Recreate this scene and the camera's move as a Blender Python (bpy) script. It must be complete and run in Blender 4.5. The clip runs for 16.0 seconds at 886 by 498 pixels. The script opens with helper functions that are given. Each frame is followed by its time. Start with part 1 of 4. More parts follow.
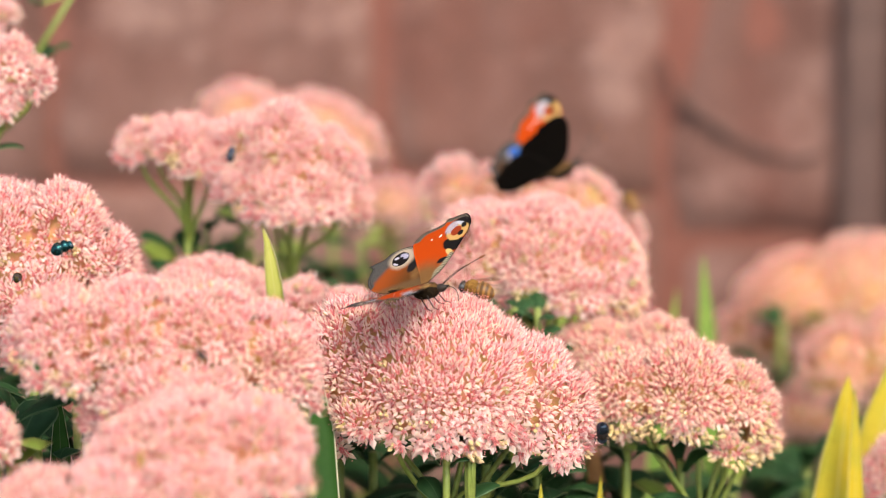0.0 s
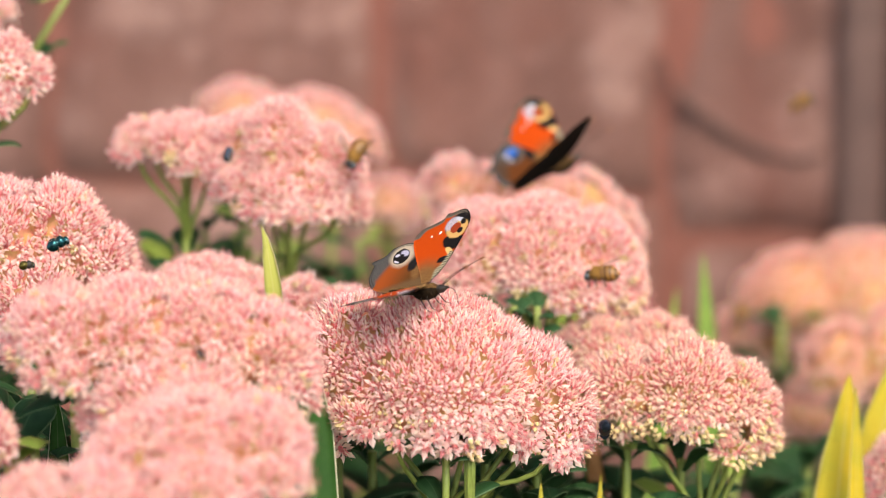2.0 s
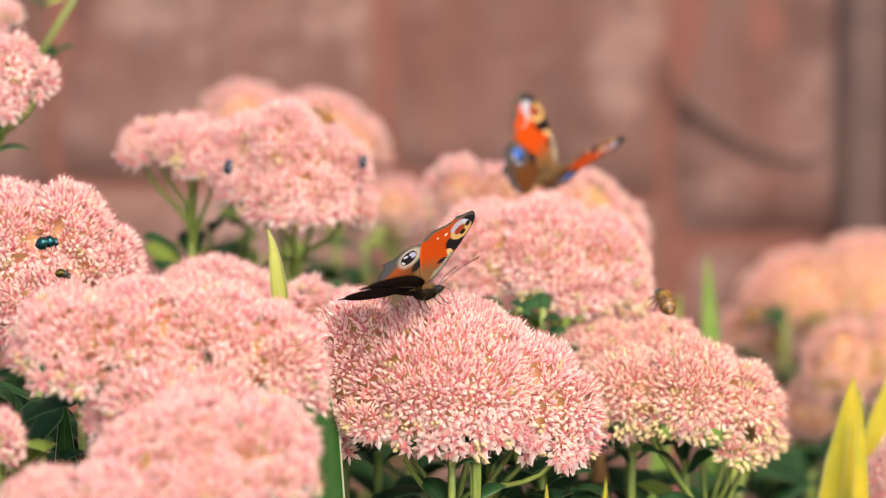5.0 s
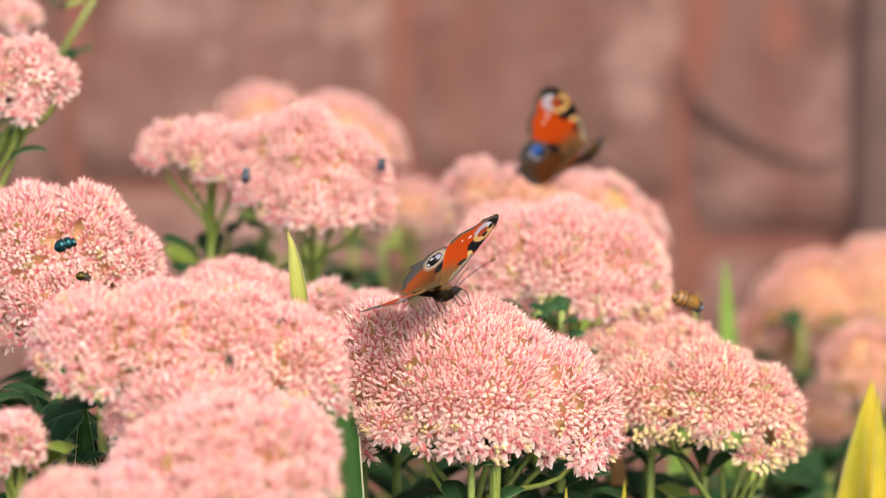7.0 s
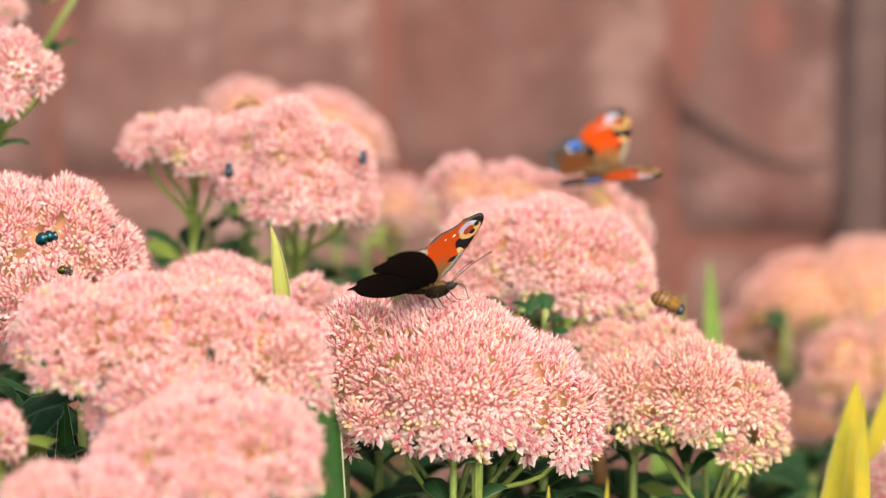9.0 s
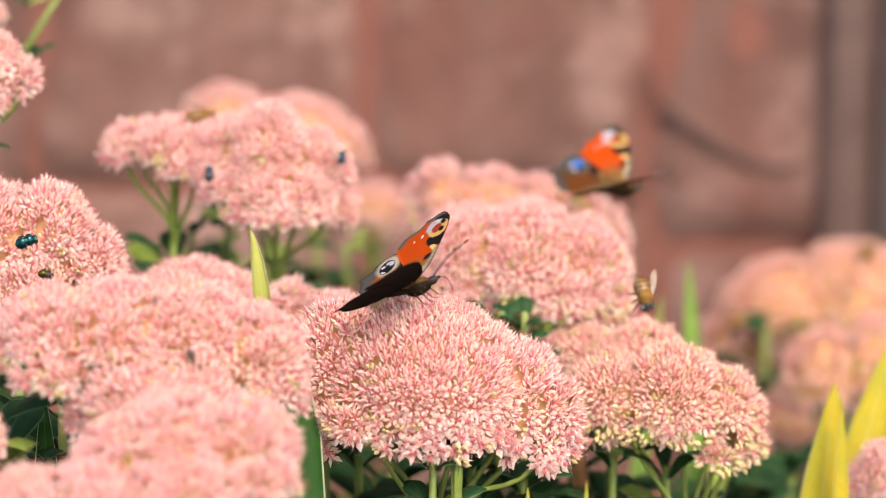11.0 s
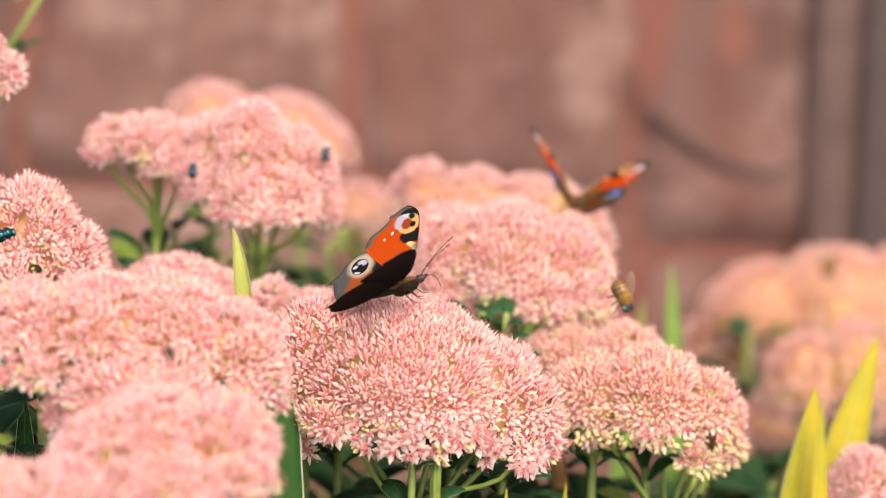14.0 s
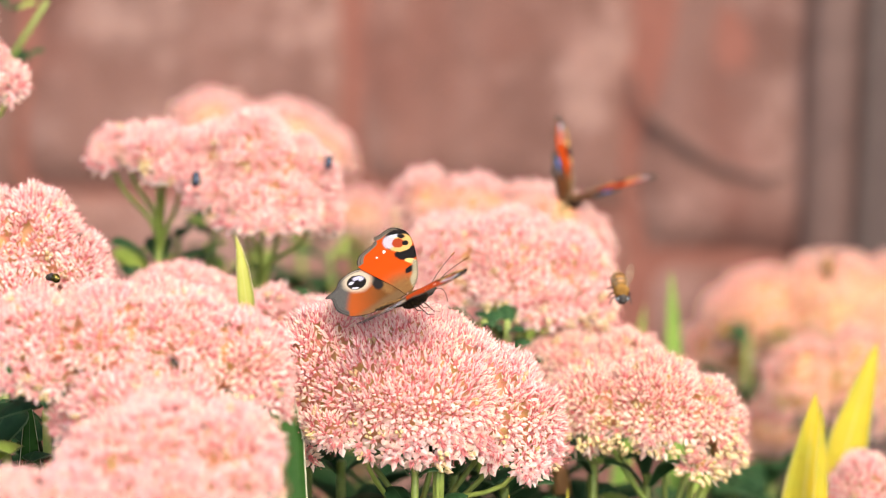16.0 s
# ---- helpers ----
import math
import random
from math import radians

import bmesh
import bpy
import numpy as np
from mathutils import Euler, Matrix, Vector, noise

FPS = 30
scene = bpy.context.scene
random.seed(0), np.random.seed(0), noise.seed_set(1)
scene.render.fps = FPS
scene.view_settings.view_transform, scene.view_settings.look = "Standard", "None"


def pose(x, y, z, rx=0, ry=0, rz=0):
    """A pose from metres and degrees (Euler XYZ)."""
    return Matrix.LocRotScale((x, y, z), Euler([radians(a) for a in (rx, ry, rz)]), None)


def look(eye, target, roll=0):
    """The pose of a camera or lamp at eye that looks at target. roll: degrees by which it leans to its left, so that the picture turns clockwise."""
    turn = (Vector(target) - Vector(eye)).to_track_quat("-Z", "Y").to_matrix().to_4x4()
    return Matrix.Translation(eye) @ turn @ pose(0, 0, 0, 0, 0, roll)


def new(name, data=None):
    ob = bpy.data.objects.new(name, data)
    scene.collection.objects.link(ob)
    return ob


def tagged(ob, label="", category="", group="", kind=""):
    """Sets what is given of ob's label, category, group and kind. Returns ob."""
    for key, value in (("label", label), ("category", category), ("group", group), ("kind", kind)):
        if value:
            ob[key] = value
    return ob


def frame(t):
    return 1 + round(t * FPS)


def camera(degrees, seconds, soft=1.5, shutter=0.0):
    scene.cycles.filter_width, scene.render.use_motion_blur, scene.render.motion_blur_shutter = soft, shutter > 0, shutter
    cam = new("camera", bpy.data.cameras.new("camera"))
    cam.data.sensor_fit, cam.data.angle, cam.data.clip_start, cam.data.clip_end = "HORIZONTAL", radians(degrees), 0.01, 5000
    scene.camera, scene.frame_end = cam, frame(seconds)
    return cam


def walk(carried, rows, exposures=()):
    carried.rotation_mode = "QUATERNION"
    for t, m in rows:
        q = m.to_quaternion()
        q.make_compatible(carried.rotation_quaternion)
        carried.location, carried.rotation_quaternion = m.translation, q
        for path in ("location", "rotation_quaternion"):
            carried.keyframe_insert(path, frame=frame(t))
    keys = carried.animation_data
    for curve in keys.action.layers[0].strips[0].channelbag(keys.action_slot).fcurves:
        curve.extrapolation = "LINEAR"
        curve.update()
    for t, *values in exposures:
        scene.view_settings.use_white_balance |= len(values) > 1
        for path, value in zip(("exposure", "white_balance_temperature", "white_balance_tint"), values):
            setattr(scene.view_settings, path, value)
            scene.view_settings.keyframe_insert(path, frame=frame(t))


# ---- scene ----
cam = camera(15, 16.0, soft=1.1)
# focus on the butterfly on the main flower head; a wide-open long lens
cam.data.dof.use_dof = True
cam.data.dof.focus_distance = 1.192
cam.data.dof.aperture_fstop = 5.1
walk(cam, [
    (0.0, pose(0.0000, -0.0000, 0.8000, 75.000, -0.000, -0.000)),
    (0.5, pose(-0.0067, 0.0021, 0.8001, 74.908, -0.086, -0.040)),
    (1.0, pose(-0.0124, 0.0019, 0.8003, 74.942, -0.219, -0.242)),
    (1.5, pose(-0.0101, 0.0002, 0.8012, 74.967, -0.277, -0.230)),
    (2.0, pose(-0.0012, 0.0052, 0.7977, 75.008, -0.012, -0.066)),
    (2.5, pose(-0.0024, 0.0096, 0.7962, 74.972, -0.008, -0.119)),
    (3.0, pose(-0.0038, 0.0088, 0.7967, 74.987, 0.076, -0.123)),
    (3.5, pose(-0.0060, 0.0038, 0.7982, 75.045, 0.072, -0.176)),
    (4.0, pose(-0.0052, 0.0006, 0.7998, 75.020, 0.021, -0.161)),
    (6.5, pose(-0.0021, 0.0027, 0.7976, 75.066, 0.087, 0.055)),
    (7.0, pose(-0.0075, 0.0008, 0.8002, 75.037, -0.041, 0.079)),
    (7.5, pose(-0.0081, 0.0019, 0.7987, 75.085, -0.145, 0.046)),
    (8.0, pose(-0.0058, 0.0065, 0.7961, 75.085, -0.266, 0.061)),
    (10.5, pose(-0.0107, 0.0037, 0.7966, 75.142, -0.766, -0.270)),
    (11.0, pose(-0.0063, 0.0027, 0.7964, 75.183, -0.561, -0.374)),
    (11.5, pose(-0.0045, 0.0012, 0.7962, 75.239, -0.698, -0.389)),
    (12.0, pose(-0.0065, 0.0014, 0.7955, 75.219, -0.831, -0.419)),
    (12.5, pose(-0.0025, 0.0008, 0.7963, 75.152, -0.890, -0.321)),
    (13.0, pose(0.0004, 0.0010, 0.7960, 75.168, -0.857, -0.302)),
    (13.5, pose(-0.0008, 0.0021, 0.7951, 75.216, -1.088, -0.309)),
    (14.0, pose(-0.0036, 0.0018, 0.7952, 75.248, -1.257, -0.381)),
    (14.5, pose(-0.0078, 0.0019, 0.7951, 75.253, -1.326, -0.541)),
    (15.0, pose(-0.0048, 0.0005, 0.7964, 75.248, -1.103, -0.516)),
    (15.5, pose(-0.0041, -0.0004, 0.7960, 75.322, -1.024, -0.514)),
    (16.0, pose(-0.0061, -0.0045, 0.7988, 75.296, -1.138, -0.490)),
], exposures=[(0.0, 1.22, 6950, 10), (8.0, 1.26, 6950, 10), (15.5, 1.34, 6950, 10), (16.0, 1.52, 6950, 10)])

# ---------------------------------------------------------------- light
SUN_ELEVATION, SUN_AZIMUTH = 50.0, 158.0  # degrees; azimuth clockwise from +y
world = bpy.data.worlds.new("sky")
scene.world = world
world.use_nodes = True
sky = world.node_tree.nodes.new("ShaderNodeTexSky")
sky.sky_type = "NISHITA"
sky.sun_disc = False
sky.sun_elevation = radians(SUN_ELEVATION)
sky.sun_rotation = radians(SUN_AZIMUTH)
sky.dust_density = 3.0
world.node_tree.links.new(sky.outputs[0], world.node_tree.nodes["Background"].inputs[0])
world.node_tree.nodes["Background"].inputs[1].default_value = 0.15
sun = new("sun", bpy.data.lights.new("sun", "SUN"))
sun.data.energy = 1.5
sun.data.angle = radians(22.0)
sun.data.color = (1.0, 0.90, 0.78)
az, el = radians(SUN_AZIMUTH), radians(SUN_ELEVATION)
sun_from = Vector((math.sin(az) * math.cos(el), math.cos(az) * math.cos(el), math.sin(el)))
sun.matrix_world = look(sun_from * 5, (0, 0, 0))


# ---------------------------------------------------------------- materials
class Shade:
    """A node material in the making: a principled surface and short calls for its nodes."""

    def __init__(self, name, rough=0.6, spec=0.4):
        self.m = bpy.data.materials.new(name)
        self.m.use_nodes = True
        self.t = self.m.node_tree
        self.b = self.t.nodes["Principled BSDF"]
        self.b.inputs["Roughness"].default_value = rough
        self.b.inputs["Specular IOR Level"].default_value = spec

    def put(self, socket, value):
        if isinstance(value, bpy.types.NodeSocket):
            self.t.links.new(value, socket)
        elif isinstance(value, tuple) and len(value) == 3 and socket.type == "RGBA":
            socket.default_value = (*value, 1)
        else:
            socket.default_value = value

    def node(self, kind, out=0, **ins):
        n = self.t.nodes.new("ShaderNode" + kind)
        for k, v in ins.items():
            self.put(n.inputs[k], v)
        return n.outputs[out]

    def noise(self, scale, detail=4, rough=0.55, vec=None):
        n = self.t.nodes.new("ShaderNodeTexNoise")
        n.inputs["Scale"].default_value = scale
        n.inputs["Detail"].default_value = detail
        n.inputs["Roughness"].default_value = rough
        self.put(n.inputs["Vector"], vec if vec is not None else self.node("TexCoord", 3))
        return n.outputs[0]

    def math(self, op, a, b=0.0, clamp=False):
        n = self.t.nodes.new("ShaderNodeMath")
        n.operation, n.use_clamp = op, clamp
        self.put(n.inputs[0], a)
        self.put(n.inputs[1], b)
        return n.outputs[0]

    def ramp(self, fac, *stops):
        n = self.t.nodes.new("ShaderNodeValToRGB")
        e = n.color_ramp.elements
        while len(e) < len(stops):
            e.new(0.5)
        for x, (p, c) in zip(e, stops):
            x.position, x.color = p, (*c, 1)
        self.put(n.inputs[0], fac)
        return n.outputs[0]

    def span(self, v, lo, hi, a=0.0, b=1.0):
        n = self.t.nodes.new("ShaderNodeMapRange")
        n.interpolation_type = "SMOOTHSTEP"
        for i, x in enumerate((v, lo, hi, a, b)):
            self.put(n.inputs[i], x)
        return n.outputs[0]

    def mix(self, fac, a, b, kind="MIX"):
        n = self.t.nodes.new("ShaderNodeMix")
        n.data_type, n.blend_type = "RGBA", kind
        self.put(n.inputs[0], fac)
        self.put(n.inputs[6], a)
        self.put(n.inputs[7], b)
        return n.outputs[2]

    def colour(self, c):
        self.put(self.b.inputs["Base Color"], c)
        return self

    def bump(self, height, strength=0.4, distance=0.001):
        n = self.t.nodes.new("ShaderNodeBump")
        n.inputs["Strength"].default_value = strength
        n.inputs["Distance"].default_value = distance
        self.put(n.inputs["Height"], height)
        self.t.links.new(n.outputs[0], self.b.inputs["Normal"])
        return self

    def thin(self, c, share):
        """Lets a share of the light through, as a petal or leaf does."""
        tr = self.t.nodes.new("ShaderNodeBsdfTranslucent")
        self.put(tr.inputs[0], c)
        mx = self.t.nodes.new("ShaderNodeMixShader")
        mx.inputs[0].default_value = share
        self.t.links.new(self.b.outputs[0], mx.inputs[1])
        self.t.links.new(tr.outputs[0], mx.inputs[2])
        self.t.links.new(mx.outputs[0], self.t.nodes["Material Output"].inputs[0])
        return self

    def chance(self):
        """A number of its own for each loose piece and each object."""
        a = self.node("ObjectInfo", 5)
        b = self.node("NewGeometry", 8)
        return self.math("FRACT", self.math("ADD", a, b))


def petal_material(name, deep, mid, tip, alt):
    s = Shade(name, 0.7, 0.15)
    u = s.node("SeparateXYZ", 0, Vector=s.node("UVMap"))
    r = s.chance()
    along = s.ramp(u, (0.0, deep), (0.34, mid), (0.95, tip))
    c = s.mix(s.span(r, 0.52, 0.80, 0.0, 0.85), along, s.ramp(u, (0.0, mid), (0.6, alt), (1.0, tip)))
    c = s.mix(s.span(r, 0.30, 0.10, 0.0, 0.5), c, s.ramp(u, (0.0, deep), (0.8, tuple(0.45 * a + 0.55 * b for a, b in zip(deep, mid)))))
    c = s.mix(s.span(s.noise(60, 2), 0.40, 0.68, 0.0, 0.55), c, alt)
    c = s.mix(s.span(s.noise(130, 2), 0.50, 0.70, 0.0, 0.4), c, deep)
    c = s.mix(s.span(s.noise(95, 2), 0.47, 0.35, 0.0, 0.45), c, tip)
    return s.colour(c).thin(c, 0.55).m


def plain(name, a, b, scale, rough=0.6, spec=0.4, share=0.0, bump=0.0):
    s = Shade(name, rough, spec)
    f = s.noise(scale, 5)
    c = s.mix(s.span(f, 0.3, 0.7), a, b)
    c = s.mix(s.span(s.noise(scale * 7, 3), 0.35, 0.75, 0.0, 0.4), c, tuple(0.6 * x for x in a))
    s.colour(c)
    if share:
        s.thin(c, share)
    if bump:
        s.bump(f, bump)
    return s.m


PETAL = {
    "pink": petal_material("pink_petal", (0.91, 0.49, 0.52), (0.95, 0.77, 0.755), (0.95, 0.825, 0.79), (0.95, 0.82, 0.65)),
    "cream": petal_material("cream_petal", (0.91, 0.48, 0.47), (0.95, 0.77, 0.68), (0.95, 0.83, 0.73), (0.94, 0.82, 0.57)),
    "peach": petal_material("peach_petal", (0.80, 0.47, 0.43), (0.90, 0.67, 0.59), (0.92, 0.79, 0.70), (0.89, 0.75, 0.55)),
}
CARPEL = plain("carpel", (0.80, 0.20, 0.22), (0.90, 0.42, 0.41), 300, 0.5, share=0.2)
STAMEN = plain("stamen", (0.80, 0.42, 0.40), (0.62, 0.18, 0.24), 200, 0.6, share=0.2)
BUD = plain("bud", (0.62, 0.55, 0.24), (0.74, 0.50, 0.34), 150, 0.5, share=0.2)
CORE = plain("flower_stalk_tissue", (0.42, 0.30, 0.09), (0.64, 0.24, 0.18), 260, 0.7)
STEM = plain("stem_green", (0.13, 0.19, 0.035), (0.22, 0.27, 0.06), 60, 0.5, bump=0.1)


def leaf_material(name, a, b, edge, vein=0.2):
    s = Shade(name, 0.6, 0.14)
    uv = s.node("UVMap")
    v = s.node("SeparateXYZ", 1, Vector=uv)
    side = s.math("ABSOLUTE", s.math("SUBTRACT", v, 0.5))
    c = s.mix(s.span(s.noise(45, 5), 0.3, 0.7), a, b)
    c = s.mix(s.span(s.noise(260, 3), 0.55, 0.75, 0.0, 0.25), c, tuple(0.5 * x for x in a))
    c = s.mix(s.span(side, 0.04, 0.0, 0.0, vein), c, edge)
    c = s.mix(s.span(side, 0.455, 0.49), c, edge)
    wave = s.t.nodes.new("ShaderNodeTexWave")
    wave.inputs["Scale"].default_value = 7
    wave.inputs["Distortion"].default_value = 0.8
    wave.bands_direction = "Y"
    s.t.links.new(uv, wave.inputs["Vector"])
    return s.colour(c).thin(c, 0.22).bump(wave.outputs[1], 0.06, 0.0006).m


LEAF = leaf_material("stonecrop_leaf", (0.012, 0.046, 0.016), (0.026, 0.074, 0.024), (0.10, 0.17, 0.08), 0.3)
LEAF_PALE = leaf_material("stonecrop_leaf_young", (0.17, 0.27, 0.045), (0.26, 0.33, 0.07), (0.36, 0.40, 0.15), 0.3)
SWORD = leaf_material("iris_leaf_pale", (0.40, 0.43, 0.09), (0.50, 0.49, 0.13), (0.80, 0.72, 0.46), 0.2)
SWORD_YELLOW = leaf_material("iris_leaf_yellow", (0.32, 0.30, 0.028), (0.47, 0.35, 0.022), (0.46, 0.42, 0.17), 0.5)
SWORD_DRY = leaf_material("iris_leaf_dry", (0.34, 0.16, 0.06), (0.44, 0.24, 0.10), (0.5, 0.32, 0.16), 0.2)
SWORD_GREEN = leaf_material("iris_leaf_green", (0.13, 0.24, 0.045), (0.22, 0.32, 0.06), (0.42, 0.48, 0.2), 0.3)
SWORD_DARK = leaf_material("iris_leaf_dark", (0.014, 0.060, 0.008), (0.028, 0.090, 0.014), (0.55, 0.55, 0.40), 0.1)


# ---------------------------------------------------------------- mesh helpers
def part(name, bm, material, parent, label=""):
    me = bpy.data.meshes.new(name)
    bm.to_mesh(me)
    bm.free()
    for m in material if isinstance(material, (list, tuple)) else [material]:
        me.materials.append(m)
    ob = new(name, me)
    ob.parent = parent
    return tagged(ob, label)


def smooth(ob):
    ob.data.polygons.foreach_set("use_smooth", [True] * len(ob.data.polygons))
    return ob


def tri_mesh(name, V, T, mats, mat_index=None, uv=None):
    me = bpy.data.meshes.new(name)
    me.from_pydata(V.tolist() if hasattr(V, "tolist") else V, [], T.tolist() if hasattr(T, "tolist") else T)
    for m in mats:
        me.materials.append(m)
    if mat_index is not None:
        me.polygons.foreach_set("material_index", np.asarray(mat_index, dtype=np.int32))
    if uv is not None:
        lay = me.uv_layers.new(name="UVMap")
        loops = np.empty(len(me.loops), dtype=np.int32)
        me.loops.foreach_get("vertex_index", loops)
        lay.data.foreach_set("uv", np.asarray(uv, dtype=np.float32)[loops].ravel())
    me.update()
    return me


def tube(bm, points, radii, sides=7, material=0):
    """A round, tapering rod through the points, closed at both ends."""
    pts = [Vector(p) for p in points]
    rings = []
    for i, p in enumerate(pts):
        d = (pts[min(i + 1, len(pts) - 1)] - pts[max(i - 1, 0)]).normalized()
        side = d.cross(Vector((0.3, 1, 0.2))).normalized()
        over = d.cross(side)
        r = radii[i] if isinstance(radii, (list, tuple)) else radii
        rings.append([bm.verts.new(p + r * (math.cos(2 * math.pi * k / sides) * side + math.sin(2 * math.pi * k / sides) * over)) for k in range(sides)])
    for a, b in zip(rings, rings[1:]):
        for k in range(sides):
            f = bm.faces.new((a[k], a[(k + 1) % sides], b[(k + 1) % sides], b[k]))
            f.smooth, f.material_index = True, material
    for ring in (rings[0][::-1], rings[-1]):
        bm.faces.new(ring).material_index = material


def bezier(a, b, c, d, n):
    a, b, c, d = (Vector(v) for v in (a, b, c, d))
    return [a * (1 - t) ** 3 + 3 * b * t * (1 - t) ** 2 + 3 * c * t * t * (1 - t) + d * t ** 3 for t in (i / n for i in range(n + 1))]


def blade(name, spine, widths, across, fold, thick, material, parent, label=""):
    """A leaf along a spine: widths at its points, folded along the midrib, with two faces and a rim."""
    n = len(spine)
    V, UV = [], []
    cols = (-1.0, -0.55, 0.0, 0.55, 1.0)
    for side in (0, 1):
        for i, p in enumerate(spine):
            p = Vector(p)
            d = (Vector(spine[min(i + 1, n - 1)]) - Vector(spine[max(i - 1, 0)])).normalized()
            ac = (Vector(across) - d * d.dot(Vector(across))).normalized()
            up = ac.cross(d)
            for k in cols:
                q = p + ac * (k * widths[i] / 2) + up * (fold * widths[i] * (abs(k) ** 1.4) + (thick / 2 * (1 - 0.7 * abs(k))) * (1 if side else -1))
                V.append(tuple(q))
                UV.append((i / (n - 1), k / 2 + 0.5))
    T = []
    m = n * 5
    for i in range(n - 1):
        for k in range(4):
            a = i * 5 + k
            T.append((a, a + 1, a + 6, a + 5))
            T.append((m + a, m + a + 5, m + a + 6, m + a + 1))
        for a in (i * 5, i * 5 + 4):
            T.append((a, a + 5, m + a + 5, m + a))
    ob = new(name, tri_mesh(name, V, T, [material], None, UV))
    ob.parent = parent
    return smooth(tagged(ob, label))


# ---------------------------------------------------------------- stonecrop
def floret_shape(rng, rise, size, kind):
    """One floret about its foot, facing +z: vertices, triangles, material numbers and uv."""
    V, T, M, U = [], [], [], []

    def add(vs, ts, m, us):
        o = len(V)
        V.extend(vs)
        U.extend(us)
        T.extend(tuple(o + i for i in t) for t in ts)
        M.extend([m] * len(ts))

    turn = rng.uniform(0, 6.28)
    if kind == "bud":
        for j in range(3):
            ox, oy = 1.5 * size * math.cos(2.1 * j + turn), 1.5 * size * math.sin(2.1 * j + turn)
            ring = [(ox + 1.15 * size * math.cos(k * math.pi / 3), oy + 1.15 * size * math.sin(k * math.pi / 3), (2.4 - 0.6 * j) * size) for k in range(6)]
            vs = [(ox, oy, -0.5 * size)] + ring + [(ox, oy, (4.6 - 0.7 * j) * size)]
            add(vs, [(0, 1 + (k + 1) % 6, 1 + k) for k in range(6)] + [(7, 1 + k, 1 + (k + 1) % 6) for k in range(6)], 3, [(0, 0)] + [(0.5, 0)] * 6 + [(1, 0)])
    else:
        for k in range(5):
            th = turn + k * 2 * math.pi / 5 + rng.uniform(-0.15, 0.15)
            e = radians(rise + rng.uniform(-12, 12))
            L = size * rng.uniform(3.8, 4.8) * (0.92 if rise < 30 else 1.0)
            w = size * rng.uniform(0.80, 1.0) * (1.35 if rise < 30 else 0.95 if rise < 50 else 0.80)
            d = Vector((math.cos(th) * math.cos(e), math.sin(th) * math.cos(e), math.sin(e)))
            s = Vector((-math.sin(th), math.cos(th), 0))
            n = d.cross(s) * -1
            base = Vector((math.cos(th), math.sin(th), 0)) * 0.35 * size
            mid = base + d * L * 0.5
            tip = base + d * L - n * L * 0.05
            vs = [base, mid - s * w + n * 0.18 * size, mid - n * 0.2 * size, mid + s * w + n * 0.18 * size, tip]
            add([tuple(v) for v in vs], [(0, 3, 2), (0, 2, 1), (1, 2, 4), (2, 3, 4)], 0, [(0, 0), (0.5, 0), (0.5, 0.5), (0.5, 1), (1, 0.5)])
            c = Vector((math.cos(th + 0.6), math.sin(th + 0.6), 0))
            top = c * 0.75 * size + Vector((0, 0, 2.7 * size))
            q = Vector((-c.y, c.x, 0)) * 0.5 * size
            add([tuple(v) for v in (c * 0.2 * size, c * 0.9 * size + q, c * 0.9 * size - q, top)], [(0, 1, 3), (1, 2, 3), (2, 0, 3)], 1, [(0, 0)] * 4)
        for k in range(5):
            th = turn + 0.3 + k * math.pi / 2.5 + rng.uniform(-0.3, 0.3)
            e = radians(rng.uniform(52, 80))
            d = Vector((math.cos(th) * math.cos(e), math.sin(th) * math.cos(e), math.sin(e)))
            s = Vector((-math.sin(th), math.cos(th), 0)) * 0.17 * size
            L = rng.uniform(3.8, 5.0) * size
            n = d.cross(s)
            add([tuple(v) for v in (s, s * -1, n, d * L)], [(0, 1, 3), (1, 2, 3), (2, 0, 3)], 2, [(0, 0)] * 4)
            p = d * L
            add([tuple(v) for v in (p + s * 1.3, p - s * 1.3, p + n * 1.3, p + d * 0.4 * size)], [(0, 1, 3), (1, 2, 3), (2, 0, 3)], 1, [(0, 0)] * 4)
    return np.array(V) * 0.001, np.array(T), np.array(M), np.array(U)


shape_rng = random.Random(5)
SHAPES = {
    "star": [floret_shape(shape_rng, 18, 0.84, "star") for _ in range(6)],
    "half": [floret_shape(shape_rng, 40, 0.84, "star") for _ in range(6)],
    "spiky": [floret_shape(shape_rng, 64, 0.90, "star") for _ in range(6)],
    "bud": [floret_shape(shape_rng, 0, 0.72, "bud") for _ in range(4)],
}
FLORET_MESH = {}


def floret_mesh(kind, i, tone):
    key = (kind, i, tone)
    if key not in FLORET_MESH:
        V, T, M, U = SHAPES[kind][i]
        FLORET_MESH[key] = tri_mesh("floret", V, T, [PETAL[tone], CARPEL, STAMEN, BUD], M, U)
    return FLORET_MESH[key]


